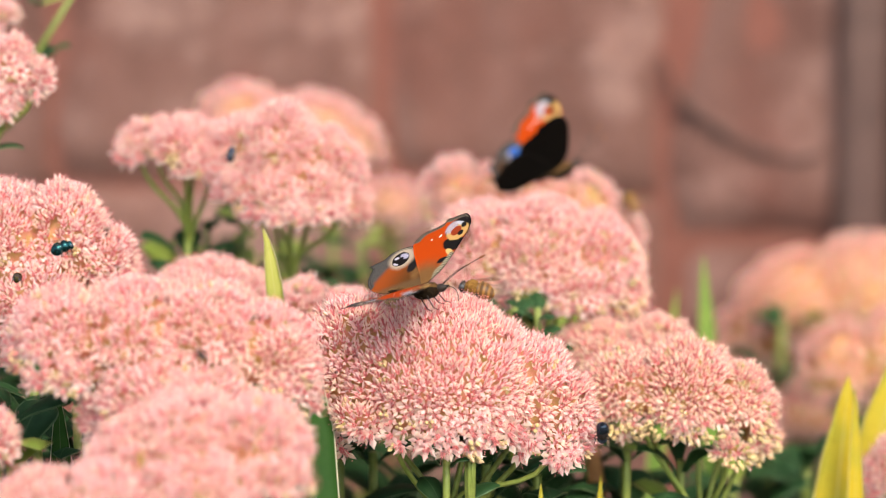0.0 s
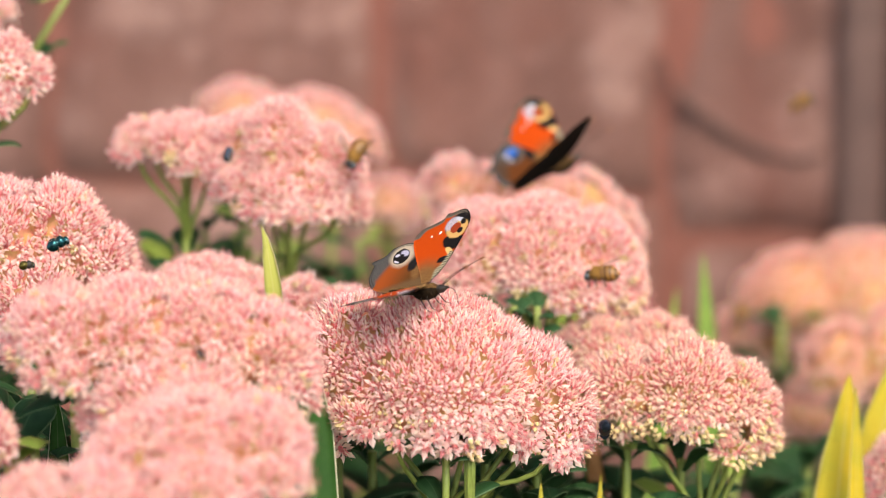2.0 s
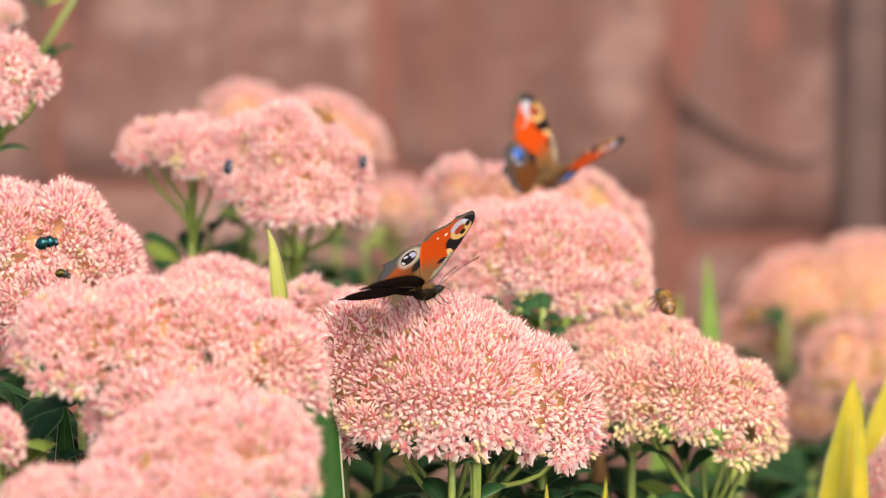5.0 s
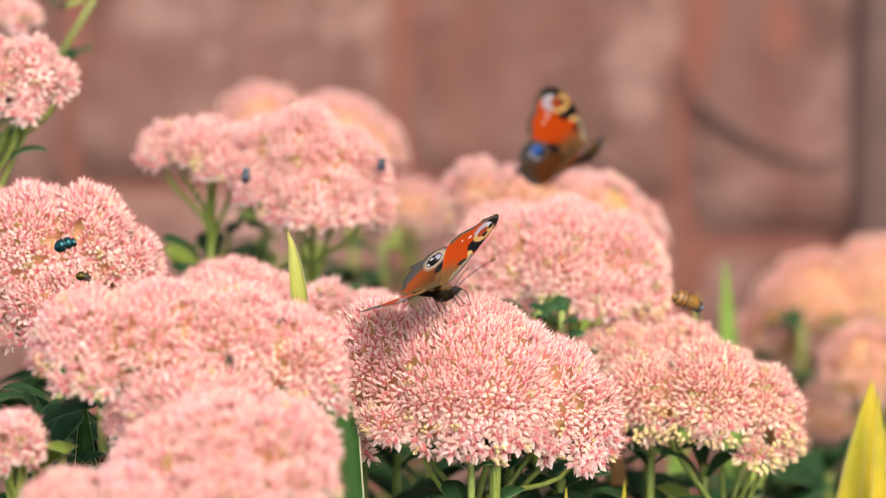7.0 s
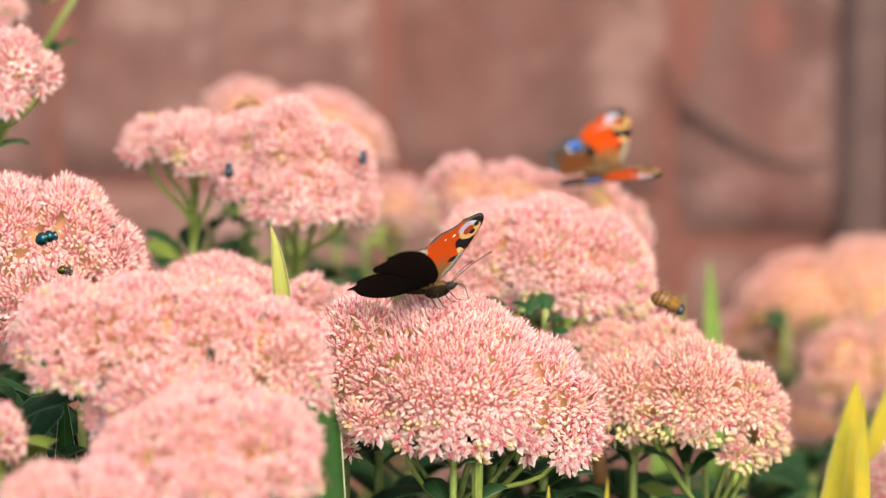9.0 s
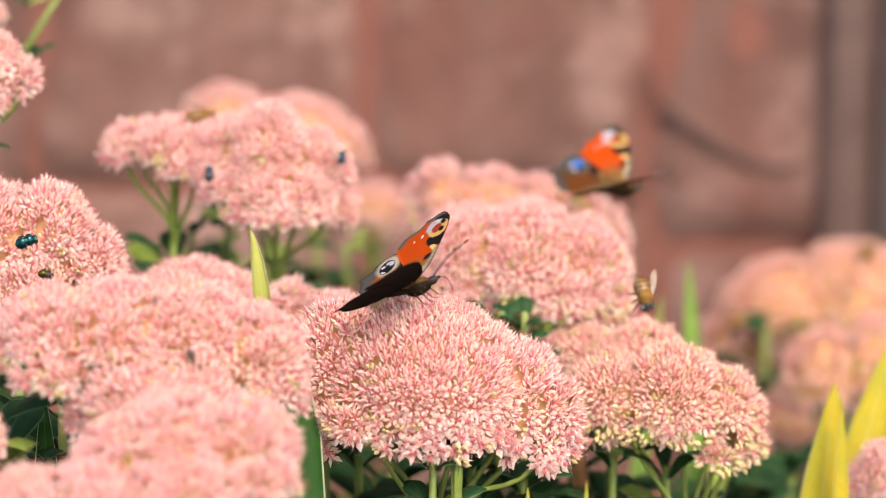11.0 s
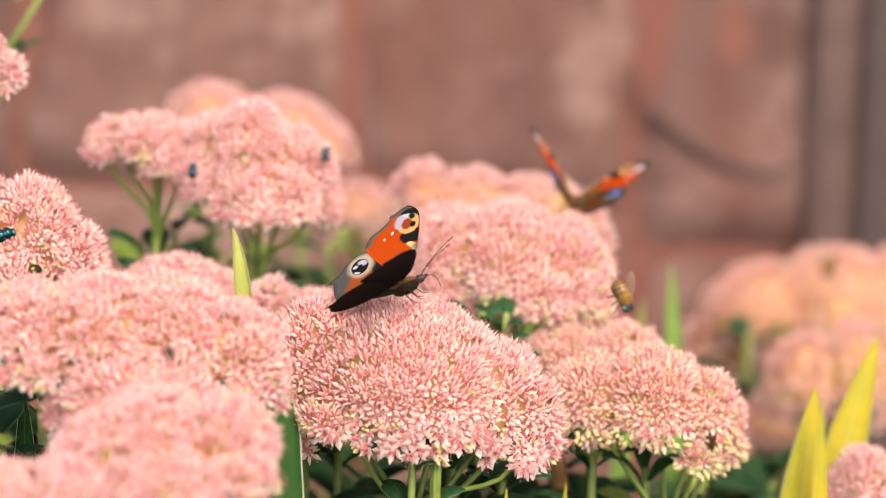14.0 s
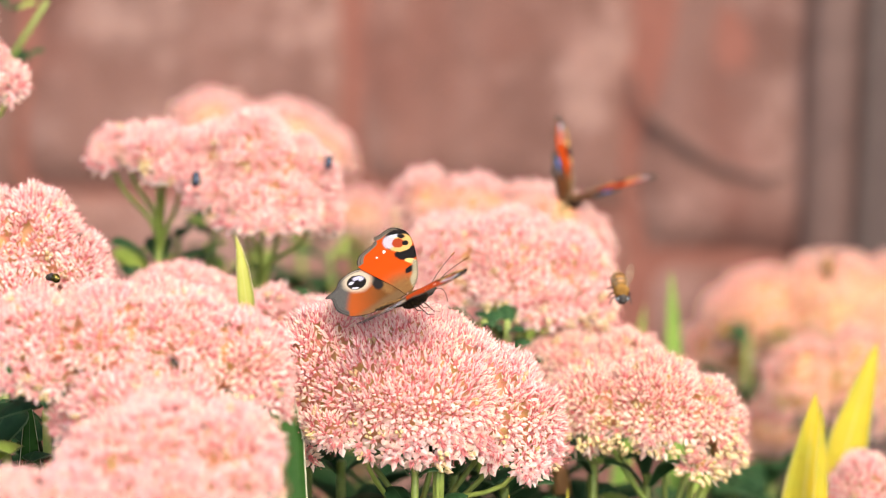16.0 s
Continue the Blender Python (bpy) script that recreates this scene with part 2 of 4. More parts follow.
def whorls(rng, line, parent, z, tiers, size=1.0, pale=0.12):
    """Fleshy oval leaves in loose whorls of three down a stem."""
    top = z
    turn = rng.uniform(0, 6.28)
    tier = 0
    while z > 0.05 and tier < tiers:
        at = line[min(len(line) - 1, int((len(line) - 1) * z / max(line[-1].z, 0.01)))]
        for k in range(3):
            th = turn + 2.094 * k + rng.uniform(-0.3, 0.3)
            L = rng.uniform(0.036, 0.054) * (0.5, 0.7, 0.9, 1.0)[min(tier, 3)] * size
            out = Vector((math.cos(th), math.sin(th), 0))
            lift = rng.uniform(0.15, 1.0) + (0.5 if tier < 2 else 0)
            a = Vector((at.x, at.y, z)) + out * 0.002
            sp = bezier(a, a + out * L * 0.3 + Vector((0, 0, L * 0.35 * lift)), a + out * L * 0.65 + Vector((0, 0, L * 0.6 * lift)), a + out * L * 0.9 + Vector((0, 0, L * (0.6 * lift - 0.2))), 7)
            w = [L * x for x in (0.10, 0.22, 0.37, 0.49, 0.54, 0.49, 0.33, 0.04)]
            blade("leaf", sp, w, Vector((-math.sin(th), math.cos(th), rng.uniform(-0.25, 0.25))), 0.10, 0.0012, LEAF_PALE if rng.random() < pale else LEAF, parent)
        turn += 1.05
        tier += 1
        z -= rng.uniform(0.014, 0.026)


def shoot(tip, seed, size=1.0, pale=0.1, tiers=7, lean=0.0):
    """A leafy stonecrop shoot without a flower head."""
    rng = random.Random(seed)
    tip = Vector(tip)
    root = new("stonecrop_shoot", None)
    foot = Vector((tip.x * 0.85 + lean, tip.y + rng.uniform(-0.02, 0.02), 0))
    root.location = foot
    tagged(root, "leafy green stonecrop shoot with fleshy oval leaves", "plant", "leafy stonecrop shoots")
    line = bezier((0, 0, 0), (0, 0, tip.z * 0.5), tip - foot - Vector((-lean * 0.2, 0, 0.1)), tip - foot, 14)
    bm = bmesh.new()
    tube(bm, line, [(0.0036 - 0.0018 * i / 14) * (0.4 + 0.6 * size) for i in range(15)], 7)
    part("stalk", bm, STEM, root)
    whorls(rng, line, root, tip.z - 0.004, tiers, size, pale)


def cushion_points(cushions, dice, gap):
    """Random points and normals on the outside of a head made of several rounded cushions."""
    own = np.array([(x, y, z, a, a * 0.9, h) for x, y, z, a, h in cushions]) * 0.001
    PP, NN = [], []
    for i, row in enumerate(own):
        c, S = row[:3], row[3:]
        D = dice.normal(size=(int(26 * (S[0] + S[1]) * (S[2] + 0.5 * S[0]) * 3.2 / gap ** 2) + 60, 3))
        D /= np.linalg.norm(D, axis=1)[:, None]
        P, N = c + D * S, D / S
        N /= np.linalg.norm(N, axis=1)[:, None]
        out = N[:, 2] > dice.uniform(-0.40, -0.05, len(N))
        for k, other in enumerate(own):
            if k != i:
                out &= (((P - other[:3]) / (other[3:] - 0.0004)) ** 2).sum(1) > 1
        PP.append(P[out])
        NN.append(N[out])
    P, N = np.concatenate(PP), np.concatenate(NN)
    mix = dice.permutation(len(P))
    return P[mix], N[mix]


def spread(points, gap):
    """The points that keep a distance from those before them."""
    cells, kept = {}, []
    for i, p in enumerate(points.tolist()):
        key = (int(p[0] // gap), int(p[1] // gap), int(p[2] // gap))
        near = False
        for dx in (-1, 0, 1):
            for dy in (-1, 0, 1):
                for dz in (-1, 0, 1):
                    for q in cells.get((key[0] + dx, key[1] + dy, key[2] + dz), ()):
                        if (p[0] - q[0]) ** 2 + (p[1] - q[1]) ** 2 + (p[2] - q[2]) ** 2 < gap * gap:
                            near = True
        if not near:
            cells.setdefault(key, []).append(p)
            kept.append(i)
    return kept


def stonecrop(centre, cushions, seed=0, picked=0, buds=0.04, tone="pink", gap=0.0023, shift=0.0, collar=-0.010):
    """A flowering stonecrop stem: stalk and leaves from the ground, branches, and a cushioned head of florets.
    Cushions: middle, half width and height in millimetres about the centre."""
    rng = random.Random(seed)
    dice = np.random.default_rng(seed)
    C = Vector(centre)
    whole = new("stonecrop", None)
    foot = Vector(((C.x + 2 * shift if shift else C.x * 0.75) + rng.uniform(-0.01, 0.01), C.y + 0.01 + rng.uniform(-0.02, 0.02), 0.0))
    whole.location = foot
    tint = {"peach": "peach-pink", "cream": "creamy pink"}.get(tone, "pale pink")
    tagged(whole, f"stonecrop stem with a domed {tint} flower head over green leaves", "flower", "flowering stonecrop clump")
    wide = max(abs(c[0]) + c[3] for c in cushions) * 0.001
    tall = max(c[2] + c[4] for c in cushions) * 0.001

    # places for the florets, evenly over the cushions
    P, N = cushion_points(cushions, dice, gap)
    # small clusters, each a little dome with a furrow round it
    hubs = P[spread(P, 0.0125)]
    near = np.full(len(P), 1.0)
    for h in hubs:
        near = np.minimum(near, np.linalg.norm(P - h, axis=1) / 0.0088)
    P = P + N * (0.0024 * (1 - near[:, None] ** 2) - 0.0010)
    kept = spread(P, gap)
    spots = []
    for p, n, furrow in zip(P[kept], N[kept], near[kept]):
        p, n = Vector(p), Vector(n)
        if furrow > 0.85 and rng.random() < 0.16:
            continue
        low = max(0.0, min(1.0, (0.35 - n.z) / 0.6))
        p = p + Vector((rng.uniform(-1, 1), rng.uniform(-1, 1), rng.uniform(-1, 1))) * 0.0007 - n * 0.003
        n = (n + Vector((rng.gauss(0, 0.19), rng.gauss(0, 0.19), rng.gauss(0.05 + 0.75 * max(0.0, min(1.0, (n.z - 0.05) / 0.5)), 0.15)))).normalized()
        big = 1.0
        if low > 0.75:
            if rng.random() < 0.40:
                continue
            big = 1.25
        x = rng.random()
        if x < buds * (0.25 + 3.0 * low ** 2 + 0.5 * (furrow > 0.8)):
            kind = "bud"
        elif low < 0.25:
            kind = "spiky" if x < 0.68 else "half"
        elif low < 0.6:
            kind = "half" if x < 0.7 else "star"
        else:
            kind = "star" if x < 0.72 else "half"
        i_shape = rng.randrange(len(SHAPES[kind]))
        q = n.to_track_quat("Z", "Y").to_matrix() @ Matrix.Rotation(rng.uniform(0, 6.28), 3, "Z")
        m = Matrix.Translation(C - foot + p) @ q.to_4x4() @ Matrix.Scale(big * rng.uniform(0.82, 1.15), 4)
        spots.append((m, kind, i_shape))

    # the green and red tissue under the florets
    V, T, na, nt = [], [], 8, 18
    for x, y, z, a, h in cushions:
        o, m = len(V), Vector((x, y, z)) * 0.001 + C - foot
        for i in range(na + 1):
            al = 1.75 * i / na
            for k in range(nt):
                th = 2 * math.pi * k / nt
                V.append(tuple(m + 0.001 * Vector(((a - 6.2) * math.sin(al) * math.cos(th), (0.9 * a - 6.2) * math.sin(al) * math.sin(th), max(h - 6.2, 2) * math.cos(al)))))
        V.append(tuple(m + Vector((0, 0, 0.00025 * h))))
        for k in range(nt):
            for i in range(na):
                p, q = o + i * nt + k, o + i * nt + (k + 1) % nt
                T.append((p, p + nt, q + nt, q))
            T.append((o + na * nt + k, len(V) - 1, o + na * nt + (k + 1) % nt))
    head = new("flower_head", tri_mesh("flower_head", V, T, [CORE]))
    head.parent = whole
    tagged(smooth(head), f"{tint} flower head")

    spots.sort(key=lambda s: s[0].translation.y - 0.5 * s[0].translation.z)
    picked = min(picked, int(0.6 * len(spots)))
    for m, kind, i in spots[:picked]:
        ob = new("floret", floret_mesh(kind, i, tone))
        ob.parent = head
        ob.matrix_basis = m
    Vs, Ts, Ms, Us, o = [], [], [], [], 0
    for m, kind, i in spots[picked:]:
        V1, T1, M1, U1 = SHAPES[kind][i]
        A = np.array(m)
        Vs.append(V1 @ A[:3, :3].T + A[:3, 3])
        Ts.append(T1 + o)
        Ms.append(M1)
        Us.append(U1)
        o += len(V1)
    mass = new("floret_mass", tri_mesh("floret_mass", np.concatenate(Vs), np.concatenate(Ts), [PETAL[tone], CARPEL, STAMEN, BUD], np.concatenate(Ms), np.concatenate(Us)))
    mass.parent = head
    tagged(mass, f"dense {tint} florets", kind="stuff")

    # stalk and branches
    axis = Vector((0, 0, 1))
    fork = C - foot - axis * (0.026 + 0.2 * wide) + Vector((shift, 0, 0))
    stem_line = bezier((0, 0, 0), (0, 0, fork.z * 0.4), fork - axis * 0.12, fork, 12)
    bm = bmesh.new()
    tube(bm, stem_line, [0.0034 - 0.0018 * i / 12 for i in range(13)], 8)
    part("stalk", bm, STEM, whole)
    for k in range(6):
        th = 2 * math.pi * (k + rng.uniform(-0.25, 0.25)) / 6
        x, y, z, a, h = cushions[k % len(cushions)]
        top = 0.001 * Vector((x + 0.35 * a * math.cos(th), y + 0.3 * a * math.sin(th), z + 0.3 * h)) + C - foot
        start = fork - axis * rng.uniform(-0.004, 0.022)
        bm = bmesh.new()
        tube(bm, bezier(start, start + axis * 0.02, top - axis * 0.025, top, 8), [0.0013 - 0.0005 * i / 8 for i in range(9)], 6)
        part("branch", bm, STEM, whole)
    whorls(rng, stem_line, whole, fork.z + collar, 9, 0.85)
    return whole


# ---------------------------------------------------------------- ground and wall
def setting():
    s = Shade("garden_soil", 0.95, 0.2)
    f = s.noise(30, 8, 0.65)
    c = s.ramp(f, (0.3, (0.035, 0.022, 0.014)), (0.55, (0.09, 0.06, 0.04)), (0.75, (0.16, 0.12, 0.08)))
    s.colour(c).bump(f, 0.8, 0.02)
    bm = bmesh.new()
    bmesh.ops.create_grid(bm, x_segments=60, y_segments=60, size=3.0)
    for v in bm.verts:
        v.co.z = 0.012 * noise.noise(v.co * 6) - 0.006
        if abs(v.co.x) > 2.9 or abs(v.co.y) > 2.9:
            v.co *= 400
            v.co.z = -0.02
    g = part("ground", bm, s.m, None)
    tagged(smooth(g), "bare brown garden soil", "soil", kind="structure")

    joint = plain("wall_joint", (0.17, 0.062, 0.045), (0.22, 0.09, 0.068), 14, 0.9, bump=0.5)
    s = Shade("wall_stone", 0.92, 0.15)
    r = s.node("ObjectInfo", 5)
    streak = s.node("Mapping", Vector=s.node("TexCoord", 3), Scale=(1.0, 1.0, 0.38))
    big = s.noise(6, 5, 0.62, streak)
    c = s.ramp(big, (0.32, (0.100, 0.051, 0.041)), (0.48, (0.195, 0.107, 0.089)), (0.66, (0.33, 0.207, 0.178)))
    c = s.mix(s.span(s.noise(16, 6, 0.68), 0.50, 0.64, 0.0, 0.68), c, (0.38, 0.245, 0.212))
    c = s.mix(s.span(s.noise(11, 4, 0.6, streak), 0.50, 0.70, 0.0, 0.75), c, (0.165, 0.066, 0.050))
    c = s.mix(s.span(r, 0.0, 1.0, 0.0, 0.25), c, (0.18, 0.088, 0.070))
    c = s.mix(s.span(s.noise(60, 4), 0.45, 0.75, 0.0, 0.5), c, (0.11, 0.055, 0.043))
    s.colour(c).bump(s.noise(40, 8, 0.7), 0.7, 0.006)
    stone = {False: s.m}
    # darker stone mix for the columns right of x 0.1 and the one at -0.44
    s = Shade("wall_stone_dark", 0.92, 0.15)
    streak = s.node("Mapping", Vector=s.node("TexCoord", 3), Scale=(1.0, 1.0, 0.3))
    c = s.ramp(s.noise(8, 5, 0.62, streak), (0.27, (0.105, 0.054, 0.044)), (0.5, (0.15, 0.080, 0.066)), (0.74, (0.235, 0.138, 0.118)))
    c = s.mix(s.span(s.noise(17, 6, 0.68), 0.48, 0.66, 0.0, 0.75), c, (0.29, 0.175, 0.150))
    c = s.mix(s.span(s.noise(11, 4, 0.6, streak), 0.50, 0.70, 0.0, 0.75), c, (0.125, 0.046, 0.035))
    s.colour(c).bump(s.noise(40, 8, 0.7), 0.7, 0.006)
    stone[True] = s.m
    Y = 1.745
    bm = bmesh.new()
    bmesh.ops.create_cube(bm, size=1, matrix=pose(0, Y + 0.147, 0.9) @ Matrix.Diagonal((6, 0.28, 1.9, 1)))
    wall = part("wall_back", bm, joint, None)
    tagged(wall, "weathered reddish-brown rough stone garden wall", "wall", kind="structure")
    rng = random.Random(31)
    xs = [-2.9, -2.3, -1.7, -1.2, -0.8, -0.44, -0.205, -0.032, 0.122, 0.38, 0.62, 0.95, 1.4, 1.9, 2.4, 2.9]
    for i, (x0, x1) in enumerate(zip(xs, xs[1:])):
        z = -0.02
        zs = [0.0, 0.13 + rng.uniform(-0.02, 0.02), 0.365, 0.60, 0.86, 1.15, 1.45, 1.82]
        if x0 == 0.122:
            zs[2] = 0.33
        for z0, z1 in zip(zs, zs[1:]):
            bm = bmesh.new()
            w, h = x1 - x0 - 0.007, z1 - z0 - 0.006
            nx, nz = min(26, max(4, int(w / 0.012))), min(22, max(4, int(h / 0.012)))
            off = Vector((x0, z0, 3 * i))
            grid = [[None] * (nx + 1) for _ in range(nz + 1)]
            for b in range(nz + 1):
                for a in range(nx + 1):
                    u, v = a / nx, b / nz
                    edge = min(u, 1 - u, v, 1 - v)
                    p = Vector((x0 + 0.004 + u * w, 0, z0 + 0.004 + v * h))
                    wobble = 0.010 * noise.noise(p * 14 + Vector((0, 5, 0)))
                    y = Y + 0.002 + 0.008 * noise.noise(p * 9) + (0.007 if edge < 0.02 else 0)
                    slope = 0.008 * (u - 0.5)
                    grid[b][a] = bm.verts.new((p.x + wobble, y, p.z + wobble - slope))
            for b in range(nz):
                for a in range(nx):
                    bm.faces.new((grid[b][a], grid[b][a + 1], grid[b + 1][a + 1], grid[b + 1][a])).smooth = True
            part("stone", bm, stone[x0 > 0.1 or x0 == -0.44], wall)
    # a dark crack that runs slanting over the stones
    crack = plain("wall_crack", (0.055, 0.033, 0.028), (0.09, 0.054, 0.045), 60, 0.95)
    line = [(0.1159, 1.7167, 0.4378), (0.1227, 1.7153, 0.4170), (0.1361, 1.7144, 0.4057), (0.1525, 1.7133, 0.3939), (0.1704, 1.7129, 0.3848), (0.1883, 1.7128, 0.3806), (0.2025, 1.7137, 0.3840)]
    line = [Vector((x, Y - 0.0005, z)) for x, y, z in line]
    bm = bmesh.new()
    tube(bm, [line[i].lerp(line[i + 1], k / 3) for i in range(6) for k in range(3)] + [line[-1]], [0.0012 + 0.0016 * math.sin(math.pi * i / 18) * (0.8 + 0.4 * math.sin(i * 1.7)) for i in range(19)], 6)
    part("crack", bm, crack, wall, "dark crack in the wall")
    # a grey upright beside the stones
    grey = plain("grey_post_paint", (0.085, 0.049, 0.042), (0.122, 0.073, 0.062), 12, 0.7, bump=0.2)
    bm = bmesh.new()
    bmesh.ops.create_cube(bm, size=1, matrix=pose(0.222, Y + 0.014, 0.92) @ Matrix.Diagonal((0.024, 0.05, 1.84, 1)))
    bmesh.ops.bevel(bm, geom=bm.edges[:], offset=0.004, segments=2, affect="EDGES")
    post = part("wall_post", bm, grey, None)
    tagged(post, "pinkish-grey painted upright post against the wall", "post", kind="structure")
    dark = plain("dark_post_paint", (0.055, 0.036, 0.032), (0.08, 0.056, 0.050), 12, 0.7, bump=0.2)
    bm = bmesh.new()
    bmesh.ops.create_cube(bm, size=1, matrix=pose(0.2525, Y + 0.012, 0.92) @ Matrix.Diagonal((0.030, 0.04, 1.84, 1)))
    bmesh.ops.bevel(bm, geom=bm.edges[:], offset=0.003, segments=2, affect="EDGES")
    tagged(part("wall_post", bm, dark, None), "dark grey upright post against the wall", "post", kind="structure")


def flowers():
    stonecrop((0.0019, 1.1449, 0.4267), [(-3.8, 5.1, 11.1, 40.5, 36.4), (24.6, 7.1, 4.3, 25.6, 30.0), (-33.5, 7.1, 12.8, 23.1, 35.2), (38.7, 1.1, 1.6, 15.0, 22.2), (39.1, -6.9, -5.3, 10.1, 12.1), (-25.7, -10.9, 8.0, 18.4, 12.4), (-39.4, -2.9, 4.6, 10.1, 19.1)], seed=1, picked=300)
    stonecrop((-0.0934, 1.0820, 0.4601), [(-33.8, 4.0, 16.6, 20.9, 19.0), (-10.0, 4.0, 15.6, 24.7, 23.2), (11.8, 4.0, 15.6, 24.7, 23.6), (32.7, 4.0, 8.6, 20.0, 22.1), (40.4, 0.0, 0.9, 12.9, 15.6), (3.6, -4.0, 2.1, 32.2, 18.0), (-30.3, -4.0, 8.1, 18.0, 11.4), (-14.3, -8.0, -7.5, 15.1, 11.7)], seed=2, picked=300)
    stonecrop((-0.0754, 1.0294, 0.4486), [(-6.7, 5.6, 6.1, 23.8, 21.0), (15.2, 5.6, 6.1, 17.9, 19.2), (-23.8, 1.6, 3.6, 16.4, 15.5), (-3.1, -8.4, -2.6, 23.5, 16.3), (18.4, -4.4, -0.1, 14.5, 12.7)], seed=3, picked=300)
    stonecrop((-0.1183, 1.0120, 0.4437), [(-8.1, 0.0, -1.2, 17.1, 14.4), (8.1, 0.0, 3.6, 14.4, 11.1)], seed=4, picked=60)
    stonecrop((-0.1441, 1.1950, 0.4641), [(-17.1, 1.0, 9.2, 24.6, 32.9), (3.8, 1.0, 10.2, 20.4, 31.2), (19.9, 1.0, 4.8, 14.2, 20.8), (-6.6, -3.0, -4.8, 28.1, 25.0)], seed=5, picked=300)
    stonecrop((-0.0815, 1.2400, 0.4484), [(-8.1, 0.0, 1.7, 21.2, 14.3), (8.1, 0.0, -0.6, 13.0, 11.3)], seed=6, picked=120)
    stonecrop((-0.0457, 1.2360, 0.4414), [(-8.1, 0.0, 0.8, 13.0, 15.6), (8.1, 0.0, -0.3, 13.4, 14.3)], seed=7, picked=90)
    stonecrop((-0.0601, 1.2798, 0.4790), [(-18.6, 7.2, 12.1, 17.8, 19.6), (-2.8, 1.2, 9.0, 21.0, 29.7), (13.8, 1.2, 5.5, 17.3, 22.1), (1.7, -1.8, 0.6, 26.5, 19.5), (21.6, -2.8, -4.4, 11.1, 12.8), (-15.8, -4.8, 3.6, 14.3, 11.0)], seed=8, picked=260)
    stonecrop((-0.1013, 1.2900, 0.4907), [(-16.5, 2.0, 4.4, 12.9, 11.1), (-0.9, 2.0, 4.4, 19.6, 13.4), (12.5, 0.0, -0.4, 17.8, 13.8), (5.0, -4.0, -1.7, 14.2, 9.3)], seed=9, picked=160)
    stonecrop((-0.0915, 1.5000, 0.4505), [(0.0, 0.0, 0.0, 24.6, 26.9)], seed=10, gap=0.0038)
    stonecrop((-0.0508, 1.5000, 0.4453), [(-8.4, 0.0, 2.6, 27.2, 24.8), (8.4, 0.0, -0.9, 17.1, 18.1)], seed=11, gap=0.0038)
    stonecrop((-0.1669, 1.2505, 0.5249), [(0.3, 1.5, 6.6, 13.3, 18.9), (10.9, 1.5, 4.4, 9.0, 11.8), (-11.2, 1.5, 4.4, 14.0, 19.3), (0.0, -4.5, -3.1, 8.1, 7.7)], seed=12, picked=160, shift=-0.016, collar=0.018)
    stonecrop((-0.1816, 1.3400, 0.5383), [(0.0, 0.0, 0.0, 10.1, 9.1)], seed=13, shift=-0.012)
    stonecrop((0.0394, 1.2587, 0.4478), [(-23.8, 3.3, 9.3, 22.0, 24.2), (-2.9, 3.3, 6.3, 28.1, 29.4), (19.1, 3.3, 4.0, 20.9, 25.5), (27.3, -0.7, -3.3, 13.2, 14.9), (7.9, -4.7, 0.6, 21.9, 16.4), (-27.6, -4.7, 2.8, 16.4, 12.7)], seed=14, picked=300, buds=0.08)
    stonecrop((0.0383, 1.3740, 0.4404), [(-32.6, 0.0, 13.4, 16.2, 19.0), (-14.2, 0.0, 11.4, 23.8, 18.1), (13.2, 0.0, 7.0, 26.2, 20.0), (33.6, 0.0, -6.3, 15.8, 20.5)], seed=15, gap=0.0038, picked=200)
    stonecrop((0.0975, 1.1900, 0.4103), [(-30.2, 2.0, 11.4, 17.8, 22.7), (-8.2, 2.0, 11.4, 23.5, 25.2), (10.8, 2.0, 6.4, 16.8, 21.4), (18.4, 2.0, -1.3, 10.1, 16.0), (9.2, -8.0, -4.7, 9.6, 8.8)], seed=16, picked=300, buds=0.16, tone='cream')
    stonecrop((0.0708, 1.2400, 0.4274), [(-10.9, 0.0, -0.4, 17.4, 12.6), (10.9, 0.0, 1.2, 15.6, 12.6)], seed=24, picked=120, buds=0.12, tone='cream')
    stonecrop((0.1889, 1.5370, 0.3507), [(-39.2, 0.0, -7.4, 20.5, 24.8), (-15.4, 0.0, 7.1, 37.1, 30.1), (13.9, 0.0, 14.4, 40.2, 30.0), (40.7, 0.0, 15.5, 29.5, 28.4)], seed=17, gap=0.0038, tone='peach')
    stonecrop((0.1868, 1.4160, 0.3623), [(-11.1, 0.0, -0.7, 21.4, 27.4), (11.1, 0.0, 2.0, 22.4, 30.3)], seed=18, gap=0.0038, tone='peach')
    stonecrop((-0.0250, 1.5670, 0.3995), [(0.0, 0.0, 0.0, 17.9, 16.8)], seed=19, gap=0.0038)
    stonecrop((0.1757, 1.2310, 0.3778), [(0.0, 0.0, 0.0, 14.8, 19.6)], seed=20, picked=60)
    stonecrop((0.1691, 1.4850, 0.3197), [(0.0, 0.0, 0.0, 18.8, 18.8)], seed=21, gap=0.0038, tone='peach')
    stonecrop((-0.1512, 1.0650, 0.4467), [(0.0, 0.0, 0.0, 11.3, 13.2)], seed=22, picked=40)
    stonecrop((0.0095, 1.1220, 0.4246), [(0.0, 0.0, 0.0, 3.6, 4.0)], seed=23, picked=8, buds=0.6)


